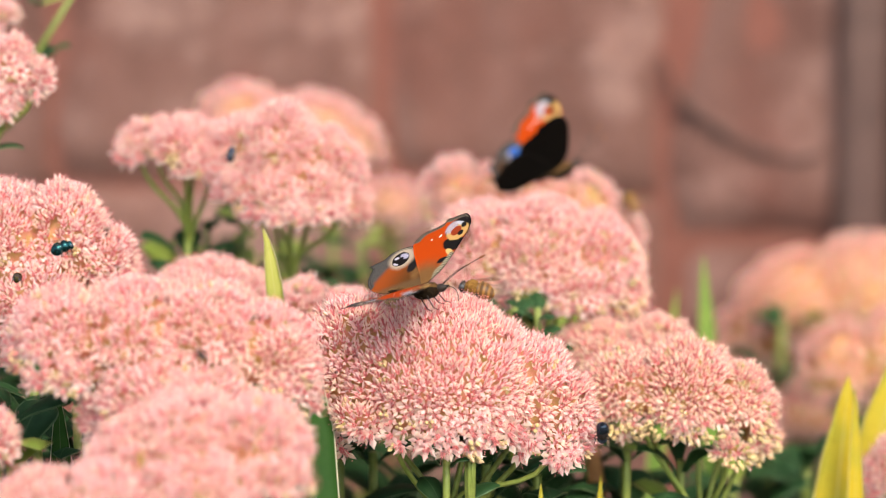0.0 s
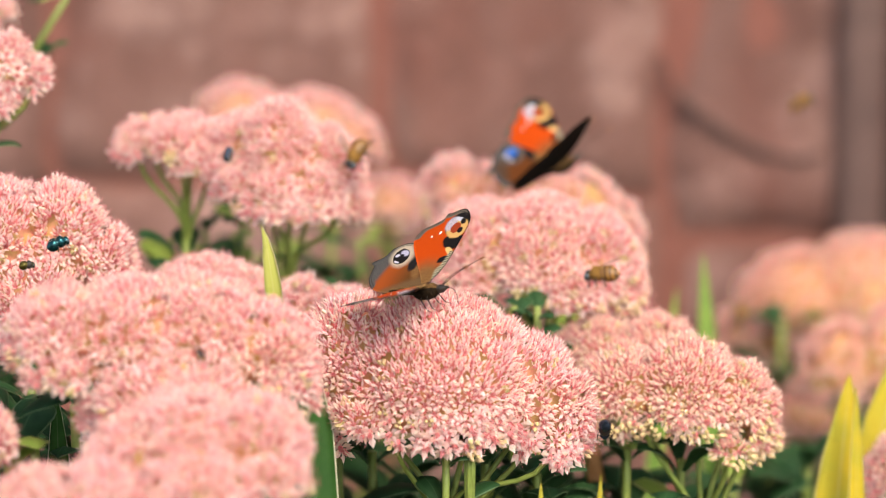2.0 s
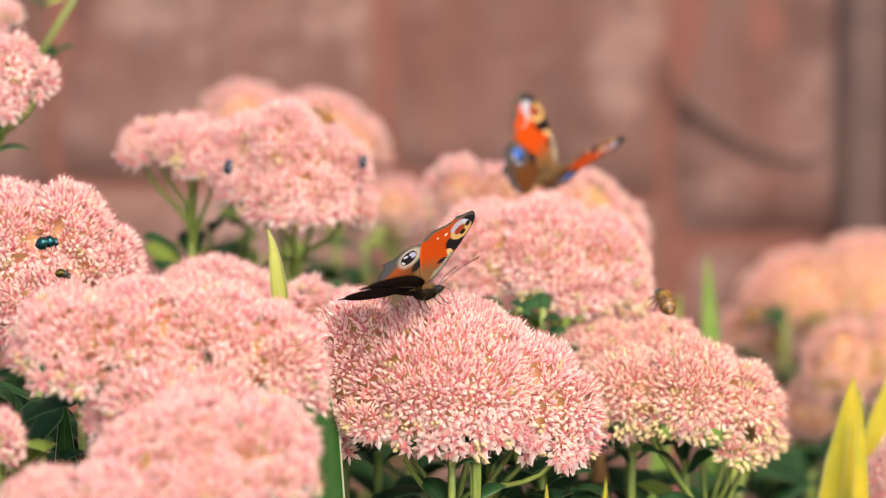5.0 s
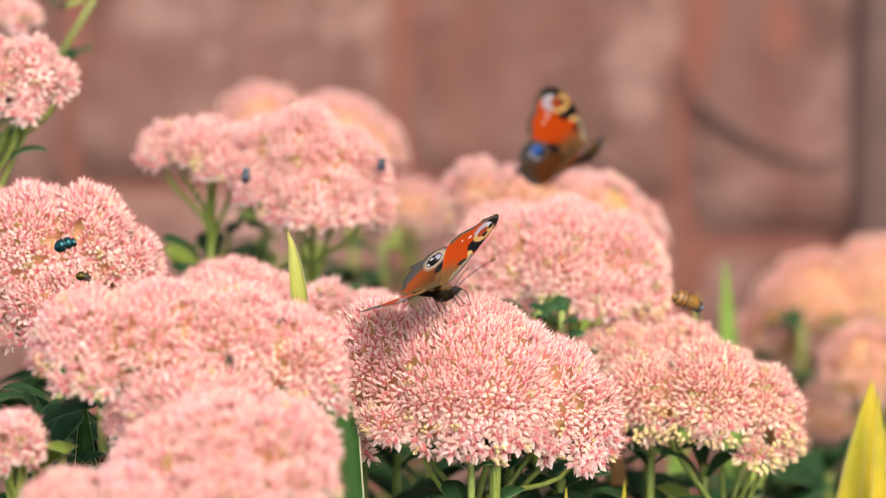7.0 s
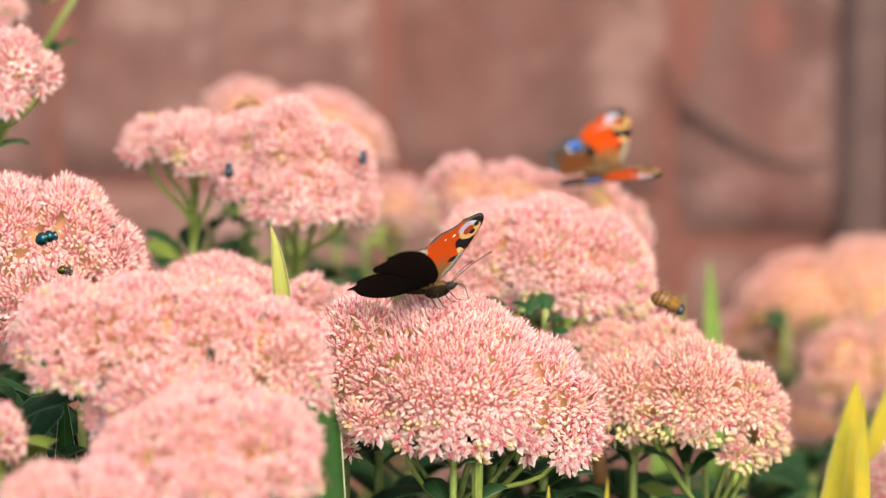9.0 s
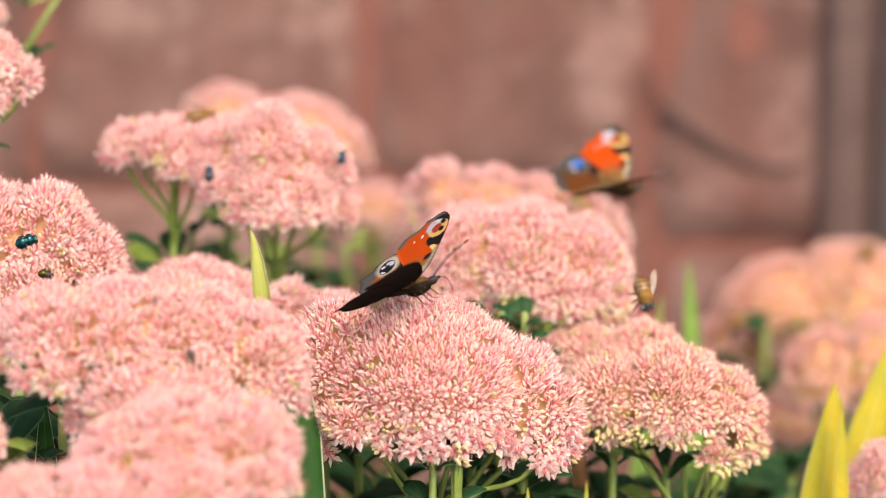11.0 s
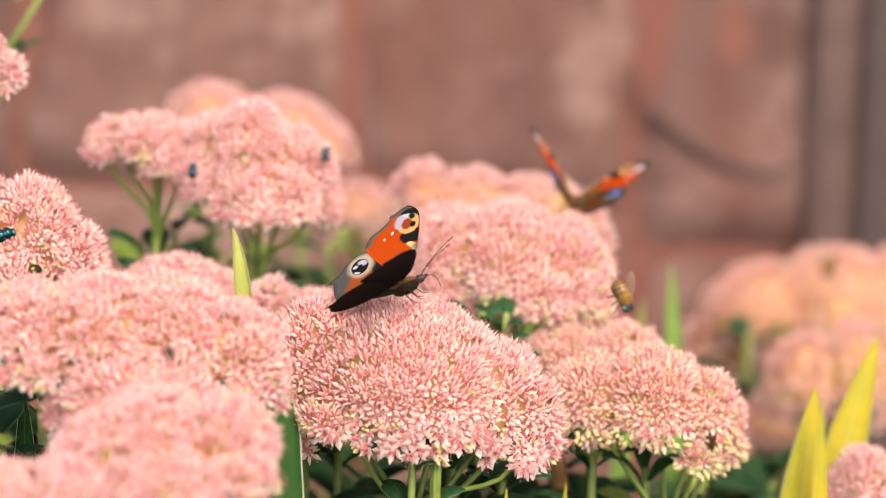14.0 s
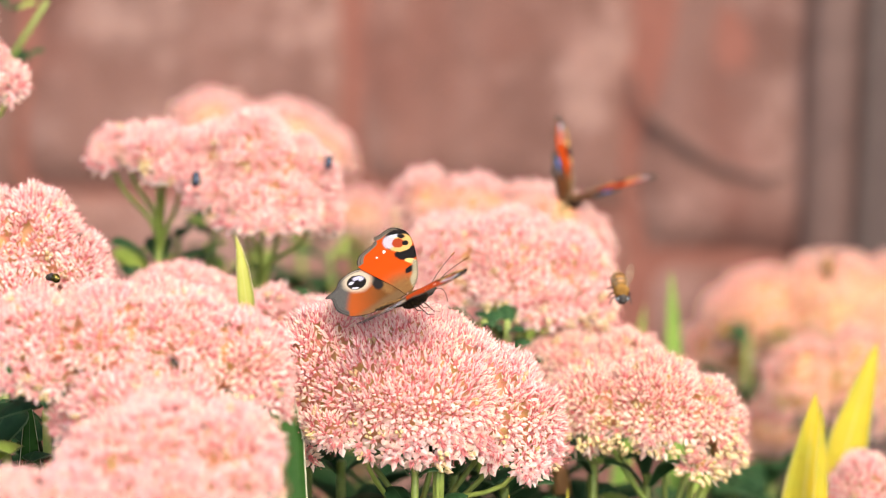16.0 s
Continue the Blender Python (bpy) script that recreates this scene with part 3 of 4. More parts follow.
def shoots():
    for n, (tip, size, pale) in enumerate((
        ((0.0270, 1.2203, 0.4500), 0.55, 0.0), ((0.0360, 1.2268, 0.4480), 0.55, 0.0), ((-0.0260, 1.1879, 0.4037), 0.9, 0.1),
        ((0.0160, 1.1879, 0.4037), 0.9, 0.1), ((0.0012, 1.1259, 0.4233), 0.6, 0.1), ((0.0690, 1.1977, 0.4015), 0.8, 0.1),
        ((0.0891, 1.1966, 0.3975), 0.8, 0.2), ((0.1574, 1.4981, 0.3636), 0.9, 0.0), ((-0.0353, 1.4113, 0.4259), 0.6, 0.35),
        ((-0.0967, 1.3312, 0.4555), 0.55, 0.5), ((-0.0811, 1.3218, 0.4591), 0.6, 0.6),
        ((-0.1459, 1.1461, 0.4410), 0.9, 0.1), ((-0.1498, 1.1059, 0.4454), 1.0, 0.1), ((-0.1308, 1.1446, 0.4351), 0.8, 0.1),
        ((0.1540, 1.3488, 0.3475), 1.0, 0.2), ((0.1850, 1.3488, 0.3475), 1.0, 0.1), ((0.0348, 1.1857, 0.3956), 1.0, 0.0),
        ((-0.0383, 1.1789, 0.4089), 1.0, 0.0), ((-0.0140, 1.2334, 0.3805), 1.1, 0.0), ((0.0567, 1.2536, 0.3783), 1.1, 0.0),
        ((0.1213, 1.3274, 0.3448), 1.1, 0.1), ((-0.1602, 1.2377, 0.3963), 1.2, 0.0),
        ((0.1864, 1.4797, 0.3337), 0.8, 0.2))):
        shoot(tip, 100 + n, size, pale)
    shoot((-0.1498, 1.3402, 0.5471), 140, 0.4, 0.1, 2, -0.28)


# ---------------------------------------------------------------- sword leaves
def sword(tip, low, width, material, label, across=(1, 0.25, 0), parent=None, upright=False, taper=0.042):
    """A flat pointed iris leaf that rises from the ground through low to its tip."""
    tip, low = Vector(tip), Vector(low)
    d = (tip - low).normalized()
    foot = low - d * (low.z / max(d.z, 0.4)) * 0.9
    if upright:
        foot = low.copy()
    foot.z = 0.0
    root = parent
    if root is None:
        root = new("iris_plant", None)
        root.location = foot
        tagged(root, label, "leaf", "iris leaves among the flowers")
    o = root.location
    sp = bezier(foot - o, foot + (low - foot) * 0.5 - o, low + (tip - low) * 0.4 - o, tip - o, 22)
    L = [(sp[i] - sp[-1]).length for i in range(23)]
    w = [min(width, width * (x / taper) ** 0.75) if x > 0 else 0.0003 for x in L]
    blade("leaf", sp, w, across, 0.10, 0.0014, material, root)
    return root


def irises():
    sword((-0.0654, 1.1852, 0.4901), (-0.0481, 1.1650, 0.4543), 0.0064, SWORD, "pale yellow-green sword-shaped iris leaf with a creamy edge", (1, -0.15, 0.25), None, True, 0.018)
    sword((0.1105, 1.3805, 0.4271), (0.1124, 1.3698, 0.3872), 0.0095, SWORD_GREEN, "green sword-shaped iris leaf rising behind the flowers")
    sword((0.1001, 1.3865, 0.4107), (0.0972, 1.3810, 0.3902), 0.0075, SWORD_GREEN, "small green pointed iris leaf behind the flowers")
    clump = sword((0.1555, 1.2335, 0.4193), (0.1503, 1.2209, 0.3722), 0.020, SWORD_YELLOW, "clump of yellowing sword-shaped iris leaves")
    sword((0.1561, 1.2178, 0.4185), (0.1559, 1.2067, 0.3771), 0.008, SWORD_YELLOW, "", (1, 0.6, 0), clump)
    sword((0.1835, 1.2676, 0.4307), (0.1641, 1.2421, 0.3740), 0.016, SWORD_YELLOW, "", (1, 0.1, 0), clump)
    sword((-0.0498, 1.1433, 0.4690), (-0.0442, 1.1115, 0.4084), 0.017, SWORD_DARK, "dark green iris leaf with a pale edge", (1, 0.5, 0))
    sword((-0.1363, 1.1366, 0.4439), (-0.1351, 1.1283, 0.4131), 0.012, SWORD_DARK, "dark green iris leaf with a pale edge", (1, 0.5, 0))
    sword((0.1172, 1.3894, 0.3442), (0.1133, 1.3811, 0.3134), 0.010, SWORD_DRY, "dried orange-brown iris leaf among the stems")
    sword((0.0559, 1.2411, 0.4089), (0.0603, 1.2298, 0.3667), 0.008, SWORD_DRY, "dried orange-brown iris leaf among the stems")
    sword((0.0340, 1.1090, 0.4184), (0.0338, 1.1053, 0.4044), 0.008, SWORD_YELLOW, "yellow pointed tip of an iris leaf")
    sword((0.0581, 1.1761, 0.3984), (0.0571, 1.1714, 0.3807), 0.007, SWORD_YELLOW, "yellow pointed tip of an iris leaf")


# ---------------------------------------------------------------- butterflies
FORE = [(0, 2), (3, 6.2), (6.7, 9.2), (12.4, 12.7), (17.8, 15.3), (22.3, 16.5), (25.7, 16.0), (28.6, 14.3), (29.1, 11.6), (28.8, 9), (29.2, 7), (27.6, 6.2), (26.6, 4.4), (26.2, 2.2), (25.8, 0), (25.2, -2.4), (22, -5.2), (17.5, -5), (11, -3.4), (4, -1.6), (0, -1)]
HIND = [(0, -0.5), (6, -1.5), (12, -2), (17.5, -2.9), (20.8, -5.5), (21.7, -9), (21.5, -12), (20.9, -14.2), (18.9, -16.6), (18.4, -19), (17.8, -22.0), (16.0, -20.7), (13.3, -21.6), (10.3, -22.3), (6.3, -21), (3.2, -17.5), (1.0, -12), (0.3, -6)]


def wing_material(name, hind, blue=False):
    s = Shade(name, 0.85, 0.06)
    uv = s.node("UVMap")
    warp = s.t.nodes.new("ShaderNodeTexNoise")
    warp.inputs["Scale"].default_value = 0.6
    s.t.links.new(uv, warp.inputs["Vector"])
    ad = s.t.nodes.new("ShaderNodeVectorMath")
    ad.operation = "MULTIPLY_ADD"
    s.t.links.new(warp.outputs[1], ad.inputs[0])
    ad.inputs[1].default_value = (0.9, 0.9, 0)
    s.t.links.new(uv, ad.inputs[2])
    at = s.node("Mapping", Vector=ad.outputs[0], Location=(-0.45, -0.45, 0))

    def spot(cx, cy, rx, ry, turn=0, soft=0.12):
        n = s.t.nodes.new("ShaderNodeMapping")
        n.vector_type = "TEXTURE"
        n.inputs["Location"].default_value = (cx, cy, 0)
        n.inputs["Rotation"].default_value = (0, 0, radians(turn))
        n.inputs["Scale"].default_value = (rx, ry, 1)
        s.t.links.new(at, n.inputs["Vector"])
        v = s.t.nodes.new("ShaderNodeVectorMath")
        v.operation = "LENGTH"
        s.t.links.new(n.outputs[0], v.inputs[0])
        return s.span(v.outputs["Value"], 1 + soft, 1 - soft)

    edge_node = s.t.nodes.new("ShaderNodeAttribute")
    edge_node.attribute_name = "edge"
    edge = edge_node.outputs["Fac"]
    fine = s.noise(9, 4, 0.6, uv)
    scales = s.noise(2.2, 5, 0.7, uv)
    dist = s.t.nodes.new("ShaderNodeVectorMath")
    dist.operation = "LENGTH"
    s.t.links.new(uv, dist.inputs[0])
    root = s.span(s.math("ADD", dist.outputs["Value"], s.math("MULTIPLY", scales, 4.0)), 22.0 if hind else 15.0, 9.0 if hind else 6.5)
    black, cream, grey = (0.007, 0.006, 0.006), (0.42, 0.25, 0.085), s.mix(s.span(scales, 0.3, 0.7), (0.072, 0.060, 0.047), (0.11, 0.092, 0.070))
    red = s.mix(s.span(scales, 0.3, 0.7), (0.28, 0.028, 0.002), (0.39, 0.050, 0.004))
    brown = s.mix(s.span(fine, 0.40, 0.62), (0.085, 0.034, 0.010), (0.19, 0.105, 0.038))
    pale = s.mix(s.span(fine, 0.38, 0.62), (0.16, 0.15, 0.20), (0.46, 0.39, 0.40))
    c = s.mix(root, red, brown)
    if hind:
        dusk = s.mix(s.span(scales, 0.3, 0.7), (0.038, 0.038, 0.037), (0.072, 0.069, 0.062))
        if blue:
            dusk = s.mix(s.span(scales, 0.3, 0.7), (0.035, 0.045, 0.055), (0.085, 0.088, 0.085))
        xyz = s.node("SeparateXYZ", 0, Vector=at), s.node("SeparateXYZ", 1, Vector=at)
        rust = s.mix(s.span(fine, 0.35, 0.8, 0.0, 0.5), (0.235, 0.046, 0.008), (0.13, 0.048, 0.015))
        slant = s.math("SUBTRACT", s.math("MULTIPLY", xyz[0], 0.69), s.math("MULTIPLY", xyz[1], 0.73))
        c = s.mix(s.span(slant, 18.6, 21.6), rust, dusk)
        # blue: browner and darker all over, the second butterfly's shade put into colour
        c = s.mix(s.math('MAXIMUM', root, 0.82) if blue else root, c, (0.048, 0.020, 0.006) if blue else (0.075, 0.030, 0.008))
        c = s.mix(s.span(xyz[0], 5.5, 3.0, 0.0, 0.8), c, (0.10, 0.062, 0.030))
        c = s.mix(spot(7.6, -3.4, 3.4, 1.9, 10, 0.5), c, brown)
        c = s.mix(s.span(edge, 0.40, 0.62), c, dusk)
        c = s.mix(spot(11.3, -4.7, 3.4, 1.9, 23, 0.25), c, (0.010, 0.009, 0.009))
        # blue: eyespot ring dimmed with the same painted shade
        c = s.mix(spot(16.5, -9.4, 4.9, 4.8, 0, 0.26), c, (0.07, 0.066, 0.06) if blue else s.mix(s.span(fine, 0.35, 0.7), (0.26, 0.22, 0.17), (0.42, 0.34, 0.24)))
        c = s.mix(spot(16.2, -9.9, 3.35, 3.35, 10, 0.07), c, black)
        c = s.mix(spot(17.2, -8.5, 1.9, 1.15, 128, 0.35), c, s.mix(s.span(fine, 0.4, 0.6), (0.16, 0.17, 0.26), (0.46, 0.44, 0.52)))
        if blue:
            c = s.mix(spot(16.6, -9.0, 2.3, 1.9, 128, 0.3), c, (0.02, 0.10, 0.36))
        c = s.mix(spot(17.1, -11.4, 0.9, 0.6, 100, 0.35), c, (0.40, 0.39, 0.46))
        c = s.mix(spot(14.3, -11.7, 1.1, 0.42, 128, 0.3), c, (0.40, 0.39, 0.46))
        c = s.mix(spot(16.6, -9.5, 0.8, 0.5, 128, 0.3), c, black)
    else:
        c = s.mix(s.span(edge, 0.40, 0.54), c, grey)
        cost = s.t.nodes.new("ShaderNodeAttribute")
        cost.attribute_name = "costa"
        wave = s.t.nodes.new("ShaderNodeTexWave")
        wave.inputs["Scale"].default_value = 0.34
        wave.inputs["Distortion"].default_value = 2.2
        s.t.links.new(uv, wave.inputs["Vector"])
        stripes = s.mix(s.span(wave.outputs[1], 0.52, 0.68), black, (0.46, 0.40, 0.26))
        c = s.mix(spot(7.9, 7.3, 1.2, 2.7, -6), c, black)
        c = s.mix(spot(14.4, 10.8, 3.3, 4.6, 28), c, black)
        c = s.mix(spot(10.5, 9.5, 2.3, 1.0, 143, 0.2), c, (0.50, 0.32, 0.12))
        c = s.mix(s.span(cost.outputs["Fac"], 0.3, 0.45), c, stripes)
        c = s.mix(spot(21.9, 11.9, 5.4, 5.0, 18, 0.06), c, black)
        c = s.mix(spot(20.1, 11.7, 4.3, 4.3, 18, 0.08), c, cream)
        c = s.mix(spot(23.2, 9.2, 3.2, 2.1, 28, 0.22), c, pale)
        c = s.mix(spot(24.3, 12.4, 0.8, 1.9, 35, 0.3), c, (0.36, 0.38, 0.44))
        c = s.mix(spot(22.6, 13.9, 1.6, 1.0, -20, 0.3), c, black)
        c = s.mix(spot(20.6, 11.1, 2.4, 2.1, 20, 0.12), c, (0.21, 0.030, 0.010))
        c = s.mix(spot(18.7, 12.9, 1.3, 1.1, 20, 0.2), c, black)
        c = s.mix(spot(20.6, 5.1, 0.75, 0.42, 40, 0.25), c, (0.80, 0.66, 0.58))
        c = s.mix(spot(20.2, 1.8, 0.46, 0.40, 0, 0.25), c, (0.80, 0.66, 0.58))
    c = s.mix(s.span(s.math("ABSOLUTE", s.math("SUBTRACT", edge, 0.74)), 0.07, 0.02, 0.0, 0.7), c, (0.022, 0.018, 0.016))
    c = s.mix(s.span(edge, 0.88, 0.95), c, (0.012, 0.010, 0.009))
    c = s.mix(s.span(fine, 0.62, 0.85, 0.0, 0.35), c, (0.06, 0.03, 0.02))
    return s.colour(c).m


WING_FORE, WING_HIND, WING_HIND_BLUE_SHADED = wing_material("forewing_upper", False), wing_material("hindwing_upper", True), wing_material("hindwing_upper_blue_shaded", True, True)
s = Shade("wing_underside", 0.85, 0.08)
w = s.t.nodes.new("ShaderNodeTexWave")
w.inputs["Scale"].default_value = 0.35
w.inputs["Distortion"].default_value = 6
s.t.links.new(s.node("UVMap"), w.inputs["Vector"])
WING_UNDER = s.colour(s.mix(w.outputs[1], (0.002, 0.0018, 0.0016), (0.008, 0.006, 0.0045))).m
FUR = plain("butterfly_fur", (0.012, 0.008, 0.005), (0.03, 0.02, 0.010), 900, 0.9, 0.1, bump=0.8)
FUR_BACK = plain("butterfly_back_fur", (0.08, 0.040, 0.014), (0.15, 0.085, 0.032), 900, 0.9, 0.1, bump=0.8)
DARK = plain("insect_dark", (0.012, 0.010, 0.009), (0.03, 0.022, 0.016), 700, 0.5)
CLUB = plain("antenna_tip", (0.30, 0.12, 0.04), (0.14, 0.05, 0.02), 700, 0.6)


def swept(q, side, z, back):
    """A point of the spread wing, in millimetres, with the wing drawn back as it rests."""
    c, s = math.cos(radians(back)), math.sin(radians(back))
    return ((c * q.y - s * q.x) * 0.00105, side * max(0.2, c * q.x + s * q.y) * 0.00105, z * 0.00105)


def wing(name, outline, hind, side, parent, back, blue):
    """A wing of two thin sheets: patterned above, near black below."""
    pts = []
    n = len(outline)
    for i in range(n):
        p0, p1, p2, p3 = (Vector(outline[(i + k) % n]) for k in (-1, 0, 1, 2))
        for u in (0.0, 0.33, 0.66):
            if i == n - 1 and u > 0:
                continue
            pts.append(0.5 * ((2 * p1) + (p2 - p0) * u + (2 * p0 - 5 * p1 + 4 * p2 - p3) * u * u + (3 * p1 - p0 - 3 * p2 + p3) * u ** 3) if 0 < i < n - 2 else p1.lerp(p2, u))
    m = len(pts)
    last_costa = 6 * 3 if not hind else 4 * 3
    last_outer = 16 * 3 if not hind else 14 * 3
    mid = sum(pts, Vector((0, 0))) / m
    rings = (1.0, 0.93, 0.82, 0.6, 0.3)
    V, UV, E, CO, T, MI = [], [], [], [], [], []
    for sheet in (0, 1):
        o = len(V)
        for f in rings:
            for i, p in enumerate(pts):
                q = mid + (p - mid) * f
                z = 0.9 * math.sin(q.x / 30 * math.pi) + (0.07 if sheet == 0 else -0.07)
                V.append(swept(q, side, z, back))
                UV.append((q.x, q.y))
                ramp = (f - 0.6) / 0.4
                E.append(max(0.0, ramp) if last_costa <= i <= last_outer else 0.0)
                CO.append(max(0.0, (f - 0.72) / 0.28) if 1 <= i < 8 else 0.0)
        V.append(swept(mid, side, 0.9 * math.sin(mid.x / 30 * math.pi) + (0.07 if sheet == 0 else -0.07), back))
        UV.append(tuple(mid))
        E.append(0.0)
        CO.append(0.0)
        for k in range(len(rings) - 1):
            for i in range(m):
                a, b = o + k * m + i, o + k * m + (i + 1) % m
                T.append((a, b, b + m, a + m))
                MI.append(sheet)
        for i in range(m):
            T.append((o + 4 * m + i, o + 4 * m + (i + 1) % m, o + 5 * m))
            MI.append(sheet)
    half = 5 * m + 1
    for i in range(m):
        T.append((i, (i + 1) % m, half + (i + 1) % m, half + i))
        MI.append(1)
    me = tri_mesh(name, V, T, [(WING_HIND_BLUE_SHADED if blue else WING_HIND) if hind else WING_FORE, WING_UNDER], MI, UV)
    for key, vals in (("edge", E), ("costa", CO)):
        a = me.attributes.new(key, "FLOAT", "POINT")
        a.data.foreach_set("value", vals)
    ob = new(name, me)
    ob.parent = parent
    return smooth(tagged(ob, "orange wing with a dark eyespot"))


def lathe(bm, profile, sides=12, flat=1.0, material=0, at=(0, 0, 0), back=0):
    """A body of rings along x: (x, radius, drop) rows; back: the material of its upper side."""
    rings = []
    for x, r, z in profile:
        rings.append([bm.verts.new((x + at[0], r * math.cos(2 * math.pi * k / sides) + at[1], z + flat * r * math.sin(2 * math.pi * k / sides) + at[2])) for k in range(sides)])
    for a, b in zip(rings, rings[1:]):
        for k in range(sides):
            f = bm.faces.new((a[k], a[(k + 1) % sides], b[(k + 1) % sides], b[k]))
            f.smooth, f.material_index = True, back if back and sides / 12 <= k < sides * 5 / 12 else material
    bm.faces.new(rings[0]).material_index = material
    bm.faces.new(rings[-1][::-1]).material_index = material


def butterfly(label, back, blue=False):
    root = new("butterfly", None)
    tagged(root, label, "butterfly", "butterflies on the flowers")
    mm = 0.001
    bm = bmesh.new()
    lathe(bm, [(-13.5 * mm, 0.4 * mm, 3.0 * mm), (-12 * mm, 1.0 * mm, 2.8 * mm), (-8.5 * mm, 1.5 * mm, 2.0 * mm), (-4.5 * mm, 1.6 * mm, 1.0 * mm), (-2.5 * mm, 1.5 * mm, 0.2 * mm)], back=1)
    part("abdomen", bm, [FUR, FUR_BACK], root)
    bm = bmesh.new()
    lathe(bm, [(-4 * mm, 1.2 * mm, -0.4 * mm), (-2.5 * mm, 2.3 * mm, -0.4 * mm), (0.5 * mm, 3.1 * mm, -0.3 * mm), (4 * mm, 2.6 * mm, -0.4 * mm), (5.6 * mm, 1.3 * mm, -0.5 * mm)], back=1)
    part("thorax", bm, [FUR, FUR_BACK], root)
    bm = bmesh.new()
    lathe(bm, [(5.0 * mm, 1.0 * mm, -0.5 * mm), (6.0 * mm, 1.6 * mm, -0.5 * mm), (7.3 * mm, 1.5 * mm, -0.6 * mm), (8.6 * mm, 0.7 * mm, -0.6 * mm), (9.8 * mm, 0.3 * mm, -0.4 * mm)])
    part("head", bm, DARK, root)
    for sd in (1, -1):
        bm = bmesh.new()
        tube(bm, bezier((7.5 * mm, sd * 0.7 * mm, 0.4 * mm), (12 * mm, sd * 2.5 * mm, 3 * mm), (17 * mm, sd * 4.5 * mm, 4.5 * mm), (22 * mm, sd * 6.5 * mm, 5.5 * mm), 8), 0.00013, 5)
        ant = part("antenna", bm, DARK, root)
        bm = bmesh.new()
        tube(bm, [(21 * mm, sd * 6.1 * mm, 5.3 * mm), (22 * mm, sd * 6.5 * mm, 5.5 * mm), (23.2 * mm, sd * 7.0 * mm, 5.7 * mm)], [0.00018, 0.0004, 0.0003], 6)
        part("antenna_tip", bm, CLUB, ant)
        for x in (1.5, -1.0):
            bm = bmesh.new()
            tube(bm, [(x * mm, sd * 1.8 * mm, -1.8 * mm), ((x + 1) * mm, sd * 4.2 * mm, -2.2 * mm), ((x + 2.4) * mm, sd * 5.0 * mm, -6.0 * mm), ((x + 4.4) * mm, sd * 5.6 * mm, -7.2 * mm)], [0.0003, 0.00025, 0.00018, 0.0001], 5)
            part("leg", bm, DARK, root)
    bm = bmesh.new()
    tube(bm, bezier((9 * mm, 0, -0.8 * mm), (12 * mm, 0, -1 * mm), (12.5 * mm, 0, -3 * mm), (11.5 * mm, 0, -7 * mm), 8), 0.00014, 5)
    part("proboscis", bm, DARK, root)
    for piece in root.children:
        piece.location.z = -0.0013
    wings = {}
    for sd, name in ((1, "L"), (-1, "R")):
        wings[name] = (wing("forewing", FORE, False, sd, root, back, blue), wing("hindwing", HIND, True, sd, root, back, blue))
    return root, wings


def flap(wings, left, right):
    """Keys the four wings: rows of seconds and the angle above the flat."""
    for name, sd, rows in (("L", 1, left), ("R", -1, right)):
        for wing_ob, drop in zip(wings[name], (0.0, -0.0004)):
            walk(wing_ob, [(t, pose(0, sd * 0.0012, 0.001 + drop, sd * a)) for t, a in rows])


# ---------------------------------------------------------------- bees and flies
s = Shade("bee_abdomen", 0.45, 0.5)
x = s.node("SeparateXYZ", 0, Vector=s.node("TexCoord", 3))
band = s.math("SINE", s.math("MULTIPLY", x, 3300.0))
BEE_BAND = s.colour(s.mix(s.span(band, -0.2, 0.4), (0.10, 0.046, 0.012), (0.25, 0.12, 0.024))).m
BEE_FUR = plain("bee_fur", (0.30, 0.16, 0.04), (0.16, 0.08, 0.02), 1200, 0.95, 0.1, bump=1.0)
s = Shade("insect_wing", 0.2, 0.5)
s.b.inputs["Alpha"].default_value = 0.2
INSECT_WING = s.colour((0.16, 0.11, 0.06)).m
s = Shade("insect_eye", 0.2, 0.6)
INSECT_EYE = s.colour(s.mix(s.noise(900), (0.05, 0.06, 0.07), (0.10, 0.13, 0.15))).m


def shiny(name, a, b):
    s = Shade(name, 0.25, 0.6)
    s.b.inputs["Metallic"].default_value = 0.75
    return s.colour(s.mix(s.span(s.noise(500, 3), 0.35, 0.65), a, b)).m


GREENBOTTLE = shiny("greenbottle_shell", (0.005, 0.030, 0.032), (0.012, 0.095, 0.105))
BLUEBLACK = shiny("blue_black_shell", (0.02, 0.03, 0.05), (0.05, 0.08, 0.12))
OLIVE = shiny("olive_shell", (0.12, 0.09, 0.01), (0.05, 0.045, 0.015))


